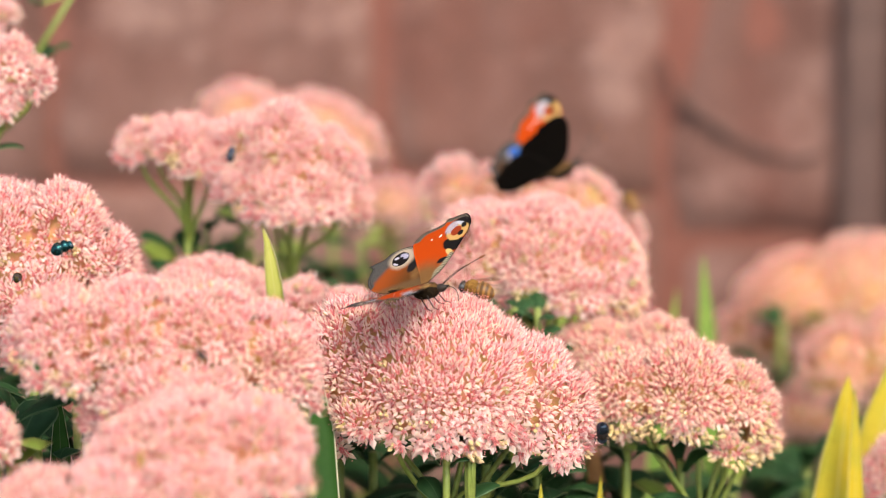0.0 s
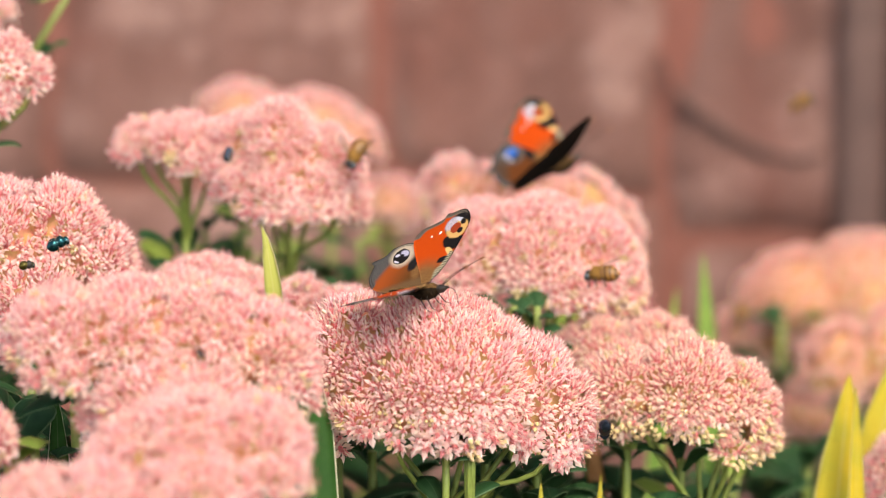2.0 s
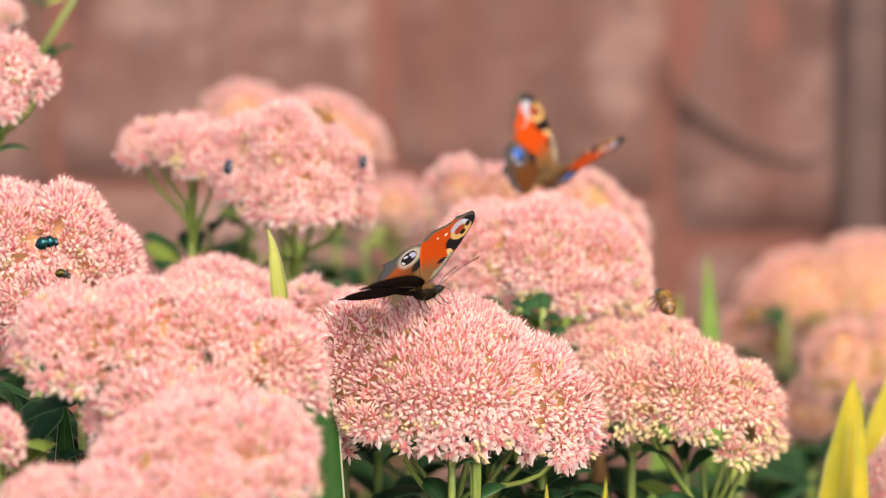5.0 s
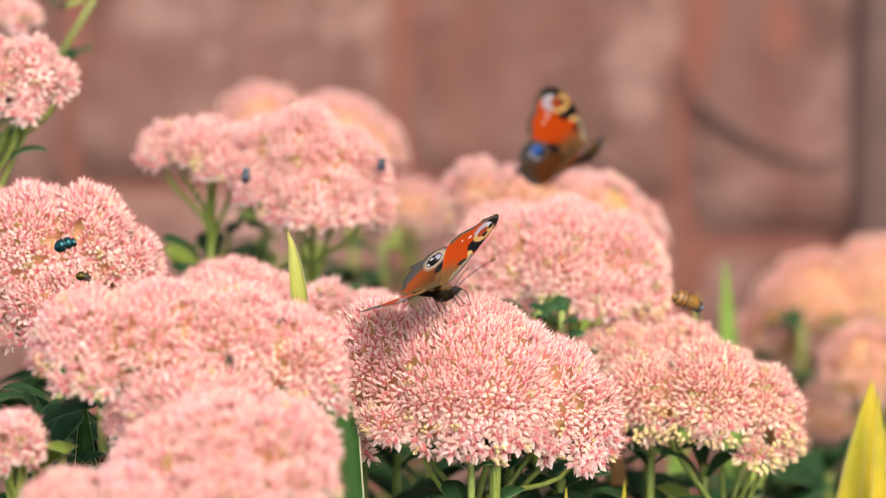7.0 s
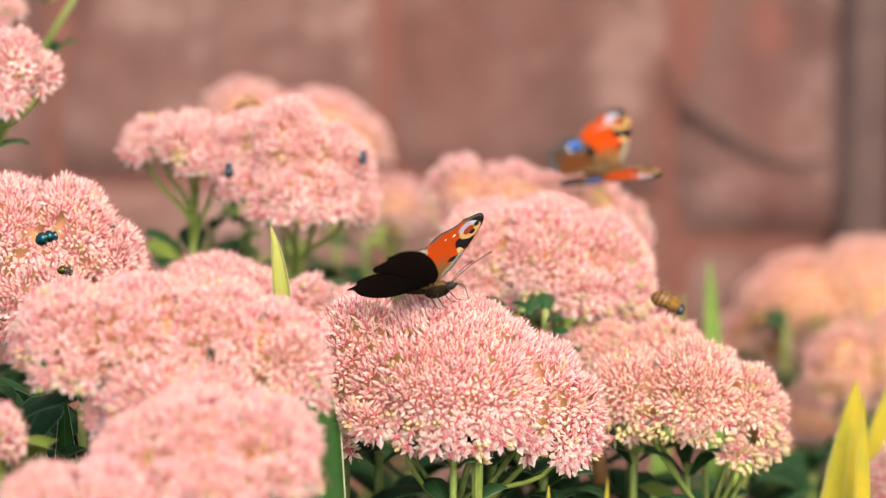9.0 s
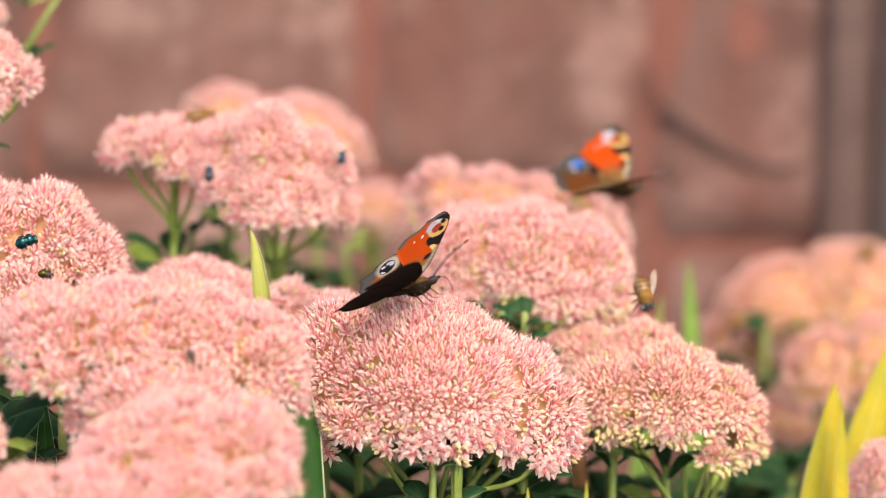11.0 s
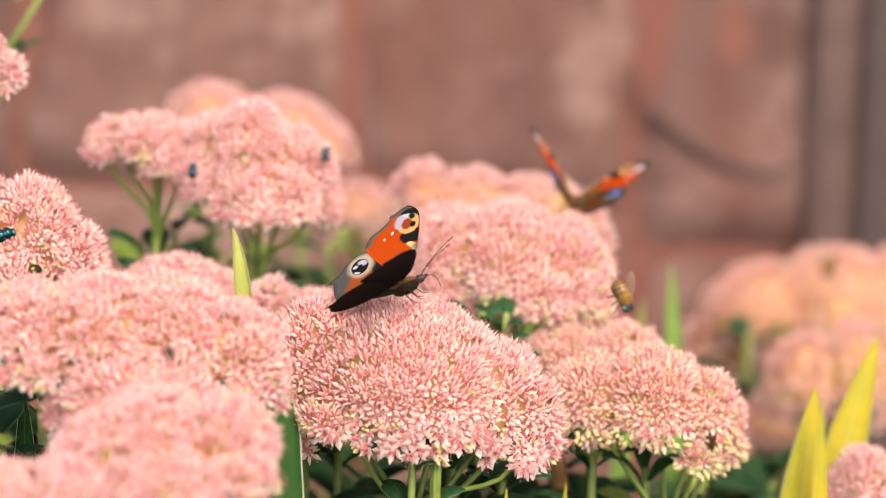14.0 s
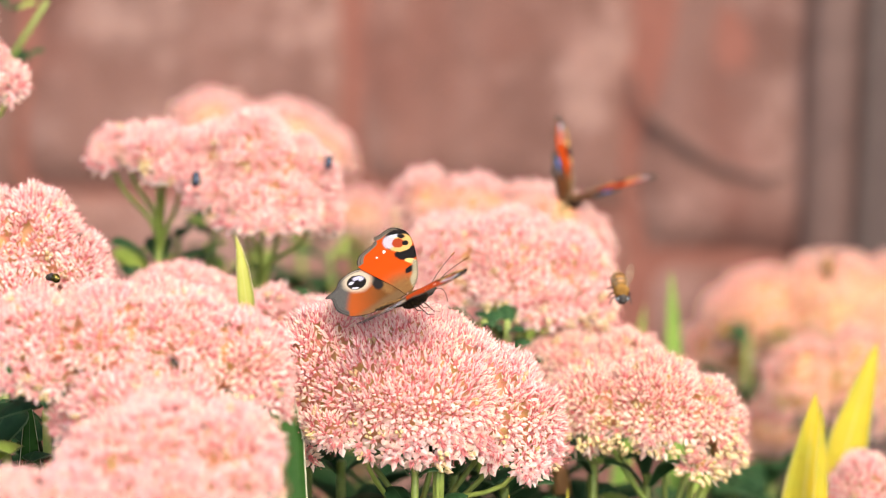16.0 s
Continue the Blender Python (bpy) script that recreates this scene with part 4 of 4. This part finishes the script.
def insect(name, label, category, length, belly, chest, spread, group, stout=1.25):
    """A bee or fly: abdomen, thorax, head with eyes, two wings and six legs; +x is forward."""
    k = length / 12.0 * 0.001
    w = k * stout
    root = new(name, None)
    tagged(root, label, category, group)
    bm = bmesh.new()
    lathe(bm, [(-6.2 * k, 0.4 * w, -0.7 * k), (-5.2 * k, 1.5 * w, -0.5 * k), (-3.6 * k, 2.25 * w, -0.2 * k), (-1.6 * k, 2.2 * w, 0), (-0.4 * k, 1.6 * w, 0)])
    part("abdomen", bm, belly, root)
    bm = bmesh.new()
    lathe(bm, [(-1.0 * k, 1.3 * w, 0), (0.1 * k, 2.0 * w, 0.2 * k), (1.6 * k, 2.1 * w, 0.3 * k), (2.9 * k, 1.5 * w, 0.1 * k), (3.5 * k, 0.9 * w, 0)])
    part("thorax", bm, chest, root)
    bm = bmesh.new()
    lathe(bm, [(3.2 * k, 0.9 * w, 0), (3.8 * k, 1.6 * w, -0.1 * k), (4.7 * k, 1.4 * w, -0.3 * k), (5.3 * k, 0.6 * w, -0.6 * k)])
    hd = part("head", bm, belly if belly is not BEE_BAND else DARK, root)
    for sd in (1, -1):
        bm = bmesh.new()
        bmesh.ops.create_uvsphere(bm, u_segments=8, v_segments=6, radius=0.85 * k, matrix=pose(4.3 * k, sd * 1.2 * w, 0.1 * k))
        part("eye", bm, INSECT_EYE, hd)
        th = radians(spread)
        base = Vector((1.2 * k, sd * 1.2 * w, 1.7 * w))
        out = Vector((-math.cos(th), sd * math.sin(th), 0.18))
        sp = [base + out * (8.5 * k * i / 6) for i in range(7)]
        blade("wing", sp, [k * v for v in (0.5, 1.6, 2.5, 3.0, 3.0, 2.2, 0.3)], Vector((math.sin(th), sd * math.cos(th), 0.1)), 0.02, 0.00004, INSECT_WING, root)
        for i, x in enumerate((2.2, 1.0, -0.2)):
            bm = bmesh.new()
            f = (1.4, 0.2, -1.6)[i]
            tube(bm, [(x * k, sd * 1.2 * k, -1.2 * k), ((x + f * 0.6) * k, sd * 2.9 * k, -0.9 * k), ((x + f) * k, sd * 3.4 * k, -2.8 * k), ((x + f * 1.3) * k, sd * 3.6 * k, -3.6 * k)], [0.32 * k, 0.28 * k, 0.2 * k, 0.12 * k], 5)
            part("leg", bm, DARK, root)
    return root


def motions():
    bees, flies = "bees on the flowers", "flies on the flowers"
    first, wings = butterfly("peacock butterfly, orange wings with eyespots, feeding on pink florets", 6)
    walk(first, [
        (0.0, pose(-0.0069, 1.1342, 0.4823, -1.3, -20.0, -22.8)),
        (0.3, pose(-0.0077, 1.1356, 0.4825, 2.8, -20.9, -28.6)),
        (0.5, pose(-0.0082, 1.1365, 0.4827, 5.4, -21.6, -32.3)),
        (0.9, pose(-0.0078, 1.1358, 0.4818, 2.7, -20.2, -26.8)),
        (1.0, pose(-0.0077, 1.1357, 0.4815, 2.0, -19.7, -25.4)),
        (1.2, pose(-0.0077, 1.1350, 0.4817, 1.1, -20.2, -25.8)),
        (1.5, pose(-0.0078, 1.1339, 0.4819, -0.4, -20.9, -26.2)),
        (2.0, pose(-0.0067, 1.1393, 0.4800, -0.5, -19.6, -25.9)),
        (2.5, pose(-0.0080, 1.1441, 0.4808, -0.2, -25.6, -27.8)),
        (3.0, pose(-0.0081, 1.1432, 0.4805, 2.4, -25.1, -31.8)),
        (3.5, pose(-0.0084, 1.1378, 0.4814, 0.7, -23.7, -29.7)),
        (4.0, pose(-0.0089, 1.1344, 0.4821, 2.5, -23.8, -33.4)),
        (4.2, pose(-0.0090, 1.1345, 0.4821, 2.3, -23.5, -33.8)),
        (5.2, pose(-0.0092, 1.1354, 0.4817, 1.5, -21.7, -36.0)),
        (6.3, pose(-0.0093, 1.1365, 0.4814, 0.5, -19.7, -38.5)),
        (6.5, pose(-0.0094, 1.1367, 0.4813, 0.3, -19.5, -38.9)),
        (7.0, pose(-0.0097, 1.1342, 0.4827, 2.1, -23.1, -42.5)),
        (7.5, pose(-0.0105, 1.1358, 0.4826, 4.5, -23.8, -48.9)),
        (8.0, pose(-0.0066, 1.1402, 0.4807, 0.3, -19.2, -31.1)),
        (8.2, pose(-0.0065, 1.1401, 0.4807, 0.3, -20.2, -30.6)),
        (9.3, pose(-0.0063, 1.1392, 0.4813, 0.5, -25.2, -27.9)),
        (10.5, pose(-0.0060, 1.1381, 0.4819, 0.7, -30.7, -25.0)),
        (11.0, pose(-0.0058, 1.1379, 0.4834, -1.8, -32.1, -17.5)),
        (11.5, pose(-0.0062, 1.1366, 0.4832, -1.7, -32.7, -18.4)),
        (12.0, pose(-0.0065, 1.1369, 0.4830, -1.5, -32.2, -17.5)),
        (12.5, pose(-0.0061, 1.1363, 0.4836, -2.1, -33.3, -15.1)),
        (13.0, pose(-0.0050, 1.1369, 0.4834, -2.0, -32.7, -13.6)),
        (13.5, pose(-0.0042, 1.1376, 0.4825, -3.2, -28.2, -4.9)),
        (14.0, pose(-0.0039, 1.1376, 0.4834, -4.1, -32.4, -3.1)),
        (14.3, pose(-0.0042, 1.1376, 0.4832, -5.2, -32.1, -0.0)),
        (14.5, pose(-0.0025, 1.1376, 0.4831, -6.2, -29.8, 9.5)),
        (14.6, pose(-0.0022, 1.1373, 0.4835, -6.7, -30.4, 11.6)),
        (14.8, pose(-0.0018, 1.1369, 0.4843, -7.6, -31.7, 15.5)),
        (15.0, pose(-0.0011, 1.1360, 0.4831, -8.7, -23.7, 22.2)),
        (15.2, pose(-0.0017, 1.1354, 0.4815, -8.3, -22.3, 22.6)),
        (15.4, pose(-0.0013, 1.1357, 0.4831, -7.7, -25.7, 23.5)),
        (15.5, pose(-0.0008, 1.1355, 0.4826, -7.3, -25.3, 25.0)),
        (15.6, pose(-0.0015, 1.1349, 0.4828, -8.6, -23.0, 26.6)),
        (15.8, pose(-0.0021, 1.1333, 0.4822, -8.0, -19.8, 25.7)),
        (16.0, pose(-0.0014, 1.1323, 0.4833, -8.5, -22.9, 24.1)),
    ])
    flap(wings, [(0.0, 33), (0.3, 64), (0.5, 53), (0.9, 28), (1.0, 36), (1.2, 54), (1.5, 30), (2.0, 38), (2.5, 34), (3.0, 44), (3.5, 31), (4.0, 37), (4.2, 40), (5.2, 34), (6.3, 31), (6.5, 29), (7.0, 34), (7.5, 41), (8.0, 19), (8.2, 39), (9.3, 29), (10.5, 31), (11.0, 29), (11.5, 31), (12.0, 28), (12.5, 28), (13.0, 36), (13.5, 27), (14.0, 36), (14.3, 22), (14.5, 42), (14.6, 41), (14.8, 37), (15.0, 28), (15.2, 33), (15.4, 45), (15.5, 46), (15.6, 35), (15.8, 27), (16.0, 32)],
         [(0.0, 2), (0.3, 52), (0.5, 42), (0.9, 4), (1.0, 19), (1.2, 42), (1.5, 0), (2.0, 4), (2.5, 0), (3.0, 15), (3.5, -2), (4.0, 0), (4.2, 11), (5.2, 14), (6.3, 11), (6.5, -4), (7.0, -1), (7.5, 13), (8.0, -6), (8.2, 38), (9.3, 24), (10.5, 14), (11.0, 14), (11.5, 15), (12.0, 16), (12.5, 15), (13.0, 24), (13.5, 20), (14.0, 22), (14.3, 18), (14.5, 25), (14.6, 31), (14.8, 20), (15.0, 8), (15.2, 11), (15.4, 27), (15.5, 28), (15.6, 18), (15.8, 9), (16.0, 11)])
    second, wings = butterfly("peacock butterfly with raised orange wings on a pink flower head", 10, True)
    walk(second, [
        (0.0, pose(0.0464, 1.3141, 0.4813, 5.5, -30.0, 3.8)),
        (0.3, pose(0.0459, 1.3151, 0.4810, 5.1, -31.6, 8.9)),
        (0.5, pose(0.0457, 1.3158, 0.4808, 5.0, -32.7, 12.4)),
        (0.7, pose(0.0448, 1.3160, 0.4816, 3.0, -33.1, 18.4)),
        (1.0, pose(0.0434, 1.3163, 0.4826, 0.1, -33.8, 27.5)),
        (1.5, pose(0.0458, 1.3144, 0.4838, 3.8, -33.4, 17.2)),
        (2.0, pose(0.0479, 1.3198, 0.4813, 5.3, -28.4, 26.0)),
        (2.5, pose(0.0478, 1.3240, 0.4788, 6.5, -28.5, 31.3)),
        (3.0, pose(0.0441, 1.3227, 0.4728, 7.8, -9.3, 60.3)),
        (3.5, pose(0.0422, 1.3186, 0.4772, 8.3, -17.0, 65.0)),
        (4.0, pose(0.0409, 1.3149, 0.4774, 11.1, -13.9, 67.2)),
        (5.0, pose(0.0440, 1.3166, 0.4796, 8.2, -20.4, 54.3)),
        (6.5, pose(0.0499, 1.3192, 0.4859, 3.9, -30.2, 34.9)),
        (7.0, pose(0.0481, 1.3172, 0.4891, 22.4, -46.9, -4.1)),
        (7.5, pose(0.0556, 1.3174, 0.4871, 10.4, -23.2, 8.8)),
        (8.0, pose(0.0605, 1.3216, 0.4827, 10.9, -7.2, 7.8)),
        (9.3, pose(0.0683, 1.3191, 0.4797, 10.5, -10.7, 11.5)),
        (10.5, pose(0.0754, 1.3166, 0.4770, 10.2, -14.0, 14.9)),
        (11.0, pose(0.0771, 1.3153, 0.4754, 10.7, -9.0, 19.2)),
        (11.5, pose(0.0691, 1.3134, 0.4722, 9.9, 3.6, 63.7)),
        (12.0, pose(0.0697, 1.3132, 0.4717, 6.7, 8.4, 65.3)),
        (12.5, pose(0.0702, 1.3132, 0.4735, 9.6, -1.0, 73.2)),
        (13.0, pose(0.0717, 1.3134, 0.4737, 11.9, 0.3, 73.6)),
        (13.5, pose(0.0675, 1.3151, 0.4725, 10.5, -6.2, 79.7)),
        (14.0, pose(0.0652, 1.3150, 0.4711, 5.3, -5.5, 89.9)),
        (14.3, pose(0.0647, 1.3144, 0.4710, 5.4, 1.0, 73.8)),
        (14.5, pose(0.0660, 1.3142, 0.4713, 5.0, 8.1, 69.3)),
        (14.8, pose(0.0670, 1.3136, 0.4737, 4.5, 10.5, 66.1)),
        (15.0, pose(0.0711, 1.3128, 0.4746, 3.0, 8.8, 60.3)),
        (15.2, pose(0.0637, 1.3126, 0.4745, 7.6, 12.0, 71.6)),
        (15.4, pose(0.0665, 1.3123, 0.4747, 5.3, 13.5, 78.5)),
        (15.5, pose(0.0648, 1.3119, 0.4737, 4.0, 13.9, 75.1)),
        (15.6, pose(0.0656, 1.3115, 0.4758, 4.3, 5.8, 72.4)),
        (15.8, pose(0.0659, 1.3100, 0.4772, 2.6, 3.4, 77.1)),
        (16.0, pose(0.0644, 1.3080, 0.4766, 1.6, 3.4, 74.7)),
    ])
    flap(wings, [(0.0, 41), (0.3, 30), (0.5, 29), (0.7, 42), (1.0, 0), (1.5, 28), (2.0, 29), (2.5, 24), (3.0, 39), (3.5, 60), (4.0, 62), (5.0, 54), (6.5, 46), (7.0, 88), (7.5, 22), (8.0, 15), (9.3, 21), (10.5, 18), (11.0, 20), (11.5, 50), (12.0, 54), (12.5, 61), (13.0, 68), (13.5, 62), (14.0, 51), (14.3, 69), (14.5, 73), (14.8, 71), (15.0, 62), (15.2, 80), (15.4, 57), (15.5, 72), (15.6, 72), (15.8, 66), (16.0, 72)],
         [(0.0, 54), (0.3, 13), (0.5, 28), (0.7, 35), (1.0, 12), (1.5, 44), (2.0, 47), (2.5, 40), (3.0, 43), (3.5, 52), (4.0, 48), (5.0, 33), (6.5, 30), (7.0, 30), (7.5, 34), (8.0, 32), (9.3, 12), (10.5, 34), (11.0, 31), (11.5, 34), (12.0, 30), (12.5, 31), (13.0, 30), (13.5, 40), (14.0, 28), (14.3, 22), (14.5, 16), (14.8, 26), (15.0, 8), (15.2, 29), (15.4, 19), (15.5, 11), (15.6, 28), (15.8, 14), (16.0, 18)])
    bee = "amber and brown striped honey bee on the pink florets"
    walk(insect("honey_bee", bee, "bee", 14.0, BEE_BAND, BEE_FUR, 18, bees), [
        (0.0, pose(0.0118, 1.1699, 0.4717, 0, -10, 170)),
        (0.3, pose(0.0322, 1.1911, 0.4691, 0, -20, 120)),
        (0.6, pose(0.0361, 1.2062, 0.4647, 0, -55, 95)),
        (0.9, pose(0.0380, 1.2018, 0.4685, 0, -50, 95)),
        (1.2, pose(0.0440, 1.2013, 0.4701, 0, -25, 150)),
        (1.5, pose(0.0482, 1.2004, 0.4710, 0, -5, 175)),
        (1.8, pose(0.0564, 1.2084, 0.4680, 0, -5, 178)),
        (2.1, pose(0.0600, 1.2108, 0.4644, 0, 15, 160)),
        (2.5, pose(0.0693, 1.2092, 0.4633, 0, 10, 170)),
        (3.0, pose(0.0732, 1.2017, 0.4659, 0, 5, 165)),
        (3.5, pose(0.0785, 1.1947, 0.4600, 0, -45, 150)),
        (4.0, pose(0.0785, 1.1915, 0.4619, 0, -45, 140)),
        (6.5, pose(0.0823, 1.1940, 0.4598, 0, 30, 40)),
        (7.0, pose(0.0816, 1.1919, 0.4619, 0, 30, 20)),
        (8.0, pose(0.0805, 1.1979, 0.4592, 0, 30, 10)),
        (10.5, pose(0.0807, 1.1950, 0.4618, 0, 20, -60)),
        (11.0, pose(0.0787, 1.1947, 0.4643, 0, 50, -70)),
        (12.0, pose(0.0782, 1.1931, 0.4629, 0, 45, -60)),
        (14.5, pose(0.0777, 1.1943, 0.4659, 0, 45, -60)),
        (16.0, pose(0.0759, 1.1886, 0.4720, 0, 40, -80)),
    ])
    walk(insect("honey_bee", bee, "bee", 14.0, BEE_BAND, BEE_FUR, 45, bees), [
        (0.0, pose(0.0061, 1.2481, 0.4737, 0, 0, 60)),
        (0.3, pose(0.0067, 1.2503, 0.4773, 0, -20, 60)),
        (0.6, pose(0.0095, 1.2524, 0.4822, 0, -20, 200)),
        (0.9, pose(0.0092, 1.2519, 0.4813, 0, 50, 220)),
        (1.2, pose(0.0128, 1.2624, 0.4849, 0, 30, 220)),
        (1.5, pose(-0.0068, 1.2760, 0.5009, 0, 25, 170)),
        (1.8, pose(-0.0336, 1.2583, 0.5009, 0, 40, 200)),
        (2.1, pose(-0.0326, 1.2609, 0.4986, 0, 50, 250)),
        (2.5, pose(-0.0309, 1.2645, 0.4976, 0, 55, 290)),
        (3.0, pose(-0.0309, 1.2635, 0.4973, 0, 60, 290)),
        (3.5, pose(-0.0340, 1.2593, 0.5014, 0, 50, 290)),
        (4.0, pose(-0.0423, 1.2720, 0.5053, 0, 20, 340)),
        (6.5, pose(-0.0551, 1.2910, 0.5107, 0, 40, 330)),
        (7.0, pose(-0.0647, 1.2890, 0.5127, 0, 12, 350)),
        (7.5, pose(-0.0655, 1.2926, 0.5131, 0, 8, 350)),
        (8.0, pose(-0.0700, 1.2975, 0.5119, 0, 5, 345)),
        (10.5, pose(-0.0864, 1.2940, 0.5075, 0, -5, 370)),
        (11.0, pose(-0.0896, 1.2933, 0.5080, 0, 0, 370)),
        (11.5, pose(-0.0938, 1.2858, 0.5110, 0, 20, 340)),
        (11.8, pose(-0.1121, 1.3087, 0.5330, 0, -30, 200)),
        (12.1, pose(-0.1350, 1.3224, 0.5838, 0, -40, 180)),
        (12.9, pose(-0.3200, 1.3200, 0.5900, 0, 10, 190)),
        (15.0, pose(-0.5200, 1.3000, 0.0060, 0, 0, 200)),
        (16.0, pose(-0.5200, 1.3000, 0.0060, 0, 0, 200)),
    ])
    walk(insect("honey_bee", bee, "bee", 12.3, BEE_BAND, BEE_FUR, 40, bees), [
        (0.0, pose(0.0781, 1.3623, 0.4557, 0, -30, 120)),
        (0.6, pose(0.0787, 1.3634, 0.4526, 0, -30, 120)),
        (1.0, pose(0.0791, 1.3633, 0.4540, 0, -20, 90)),
        (1.2, pose(0.0820, 1.3797, 0.4602, 0, -10, 60)),
        (1.5, pose(0.0954, 1.3955, 0.4466, 0, 20, -40)),
        (2.0, pose(0.1564, 1.4318, 0.4819, 0, -30, 0)),
        (2.4, pose(0.2252, 1.4426, 0.5084, 0, -20, 0)),
        (3.0, pose(0.3300, 1.4400, 0.4800, 0, 10, -20)),
        (6.0, pose(0.5200, 1.3600, 0.0060, 0, 0, -40)),
        (16.0, pose(0.5200, 1.3600, 0.0060, 0, 0, -40)),
    ])
    walk(insect("honey_bee", bee, "bee", 13.4, BEE_BAND, BEE_FUR, 35, bees), [
        (0.0, pose(0.2176, 1.4919, 0.3790, 0, 0, 180)),
        (1.4, pose(0.2150, 1.4912, 0.3800, 0, 0, 180)),
        (2.0, pose(0.1367, 1.4802, 0.3723, 0, 40, 250)),
        (4.0, pose(0.1387, 1.4748, 0.3731, 0, 40, 250)),
        (8.0, pose(0.1407, 1.4748, 0.3731, 0, 40, 230)),
        (16.0, pose(0.1433, 1.4749, 0.3736, 0, 45, 250)),
    ])
    walk(insect("honey_bee", bee, "bee", 13.4, BEE_BAND, BEE_FUR, 35, bees), [
        (0.0, pose(0.2461, 1.5469, 0.3913, 0, 0, 180)),
        (9.0, pose(0.2435, 1.5528, 0.3926, 0, 0, 180)),
        (10.5, pose(0.1874, 1.4951, 0.3992, 0, 20, 200)),
        (11.0, pose(0.2016, 1.4946, 0.4015, 0, 30, 220)),
        (12.0, pose(0.1975, 1.4926, 0.3993, 0, 40, 250)),
        (13.0, pose(0.1938, 1.4921, 0.3980, 0, 50, 250)),
        (16.0, pose(0.1912, 1.4861, 0.4022, 0, 50, 250)),
    ])
    walk(insect("greenbottle_fly", "shiny blue-green fly on a pink flower head", "fly", 8.6, GREENBOTTLE, GREENBOTTLE, 20, flies, 1.5), [
        (0.0, pose(-0.1353, 1.1564, 0.4908, 0, -15, 15)),
        (2.0, pose(-0.1359, 1.1566, 0.4916, 0, -15, 20)),
        (3.5, pose(-0.1379, 1.1567, 0.4919, 0, -5, 10)),
        (4.0, pose(-0.1399, 1.1568, 0.4923, 0, 0, 10)),
        (6.5, pose(-0.1429, 1.1569, 0.4929, 0, -10, 20)),
        (10.5, pose(-0.1431, 1.1569, 0.4929, 0, -10, 20)),
        (14.5, pose(-0.1451, 1.1571, 0.4935, 0, -10, 30)),
        (15.3, pose(-0.1556, 1.1594, 0.5020, 0, -20, 160)),
        (16.0, pose(-0.1737, 1.1615, 0.5098, 0, -20, 170)),
    ])
    walk(insect("small_fly", "small olive fly on a pink flower head", "fly", 6.0, OLIVE, DARK, 25, flies, 1.5), [
        (0.0, pose(-0.1513, 1.1516, 0.4808, 0, 0, -90)),
        (1.0, pose(-0.1507, 1.1517, 0.4812, 0, 0, -80)),
        (1.5, pose(-0.1477, 1.1496, 0.4847, 0, 0, 0)),
        (2.5, pose(-0.1445, 1.1498, 0.4855, 0, 0, 20)),
        (3.5, pose(-0.1361, 1.1473, 0.4841, 0, 20, 10)),
        (12.0, pose(-0.1351, 1.1471, 0.4833, 0, 20, 10)),
        (16.0, pose(-0.1283, 1.1472, 0.4837, 0, 0, 150)),
    ])
    walk(insect("small_fly", "small blue-black fly on a pink flower head", "fly", 6.5, BLUEBLACK, BLUEBLACK, 20, flies, 1.45), [
        (0.0, pose(-0.0811, 1.2532, 0.5020, 0, -50, 70)),
        (1.5, pose(-0.0813, 1.2529, 0.5013, 0, -50, 70)),
        (4.0, pose(-0.0830, 1.2524, 0.4993, 0, -45, 80)),
        (7.0, pose(-0.0845, 1.2513, 0.4952, 0, -50, 90)),
        (16.0, pose(-0.0841, 1.2514, 0.4956, 0, -50, 90)),
    ])
    walk(insect("small_fly", "small blue-black fly on a pink flower head", "fly", 6.0, BLUEBLACK, BLUEBLACK, 20, flies, 1.45), [
        (0.0, pose(-0.0123, 1.3433, 0.5585, 0, 0, 200)),
        (0.6, pose(-0.0192, 1.3362, 0.5321, 0, 20, 230)),
        (0.9, pose(-0.0324, 1.2691, 0.4973, 0, 40, 260)),
        (6.5, pose(-0.0328, 1.2685, 0.4952, 0, 50, 260)),
        (11.0, pose(-0.0342, 1.2692, 0.4977, 0, 50, 270)),
        (16.0, pose(-0.0337, 1.2694, 0.4986, 0, 50, 260)),
    ])
    walk(insect("grey_fly", "slender grey-black fly beside the pink florets", "fly", 9.5, BLUEBLACK, DARK, 12, flies), [
        (0.0, pose(0.0566, 1.1374, 0.4277, 0, 70, 85)),
        (1.0, pose(0.0572, 1.1377, 0.4289, 0, 60, 85)),
        (2.0, pose(0.0574, 1.1376, 0.4285, 0, 60, 90)),
        (2.6, pose(0.0565, 1.1607, 0.4181, 0, 60, 90)),
        (16.0, pose(0.0541, 1.1742, 0.4104, 0, 60, 90)),
    ])
    walk(insect("small_fly", "small dark fly on a pink flower head", "fly", 5.5, DARK, DARK, 20, flies), [
        (0.0, pose(-0.0775, 1.0325, 0.4883, 0, -20, 120)),
        (8.0, pose(-0.0771, 1.0325, 0.4883, 0, -20, 110)),
        (16.0, pose(-0.0775, 1.0324, 0.4879, 0, -20, 120)),
    ])


setting()
flowers()
shoots()
irises()
motions()
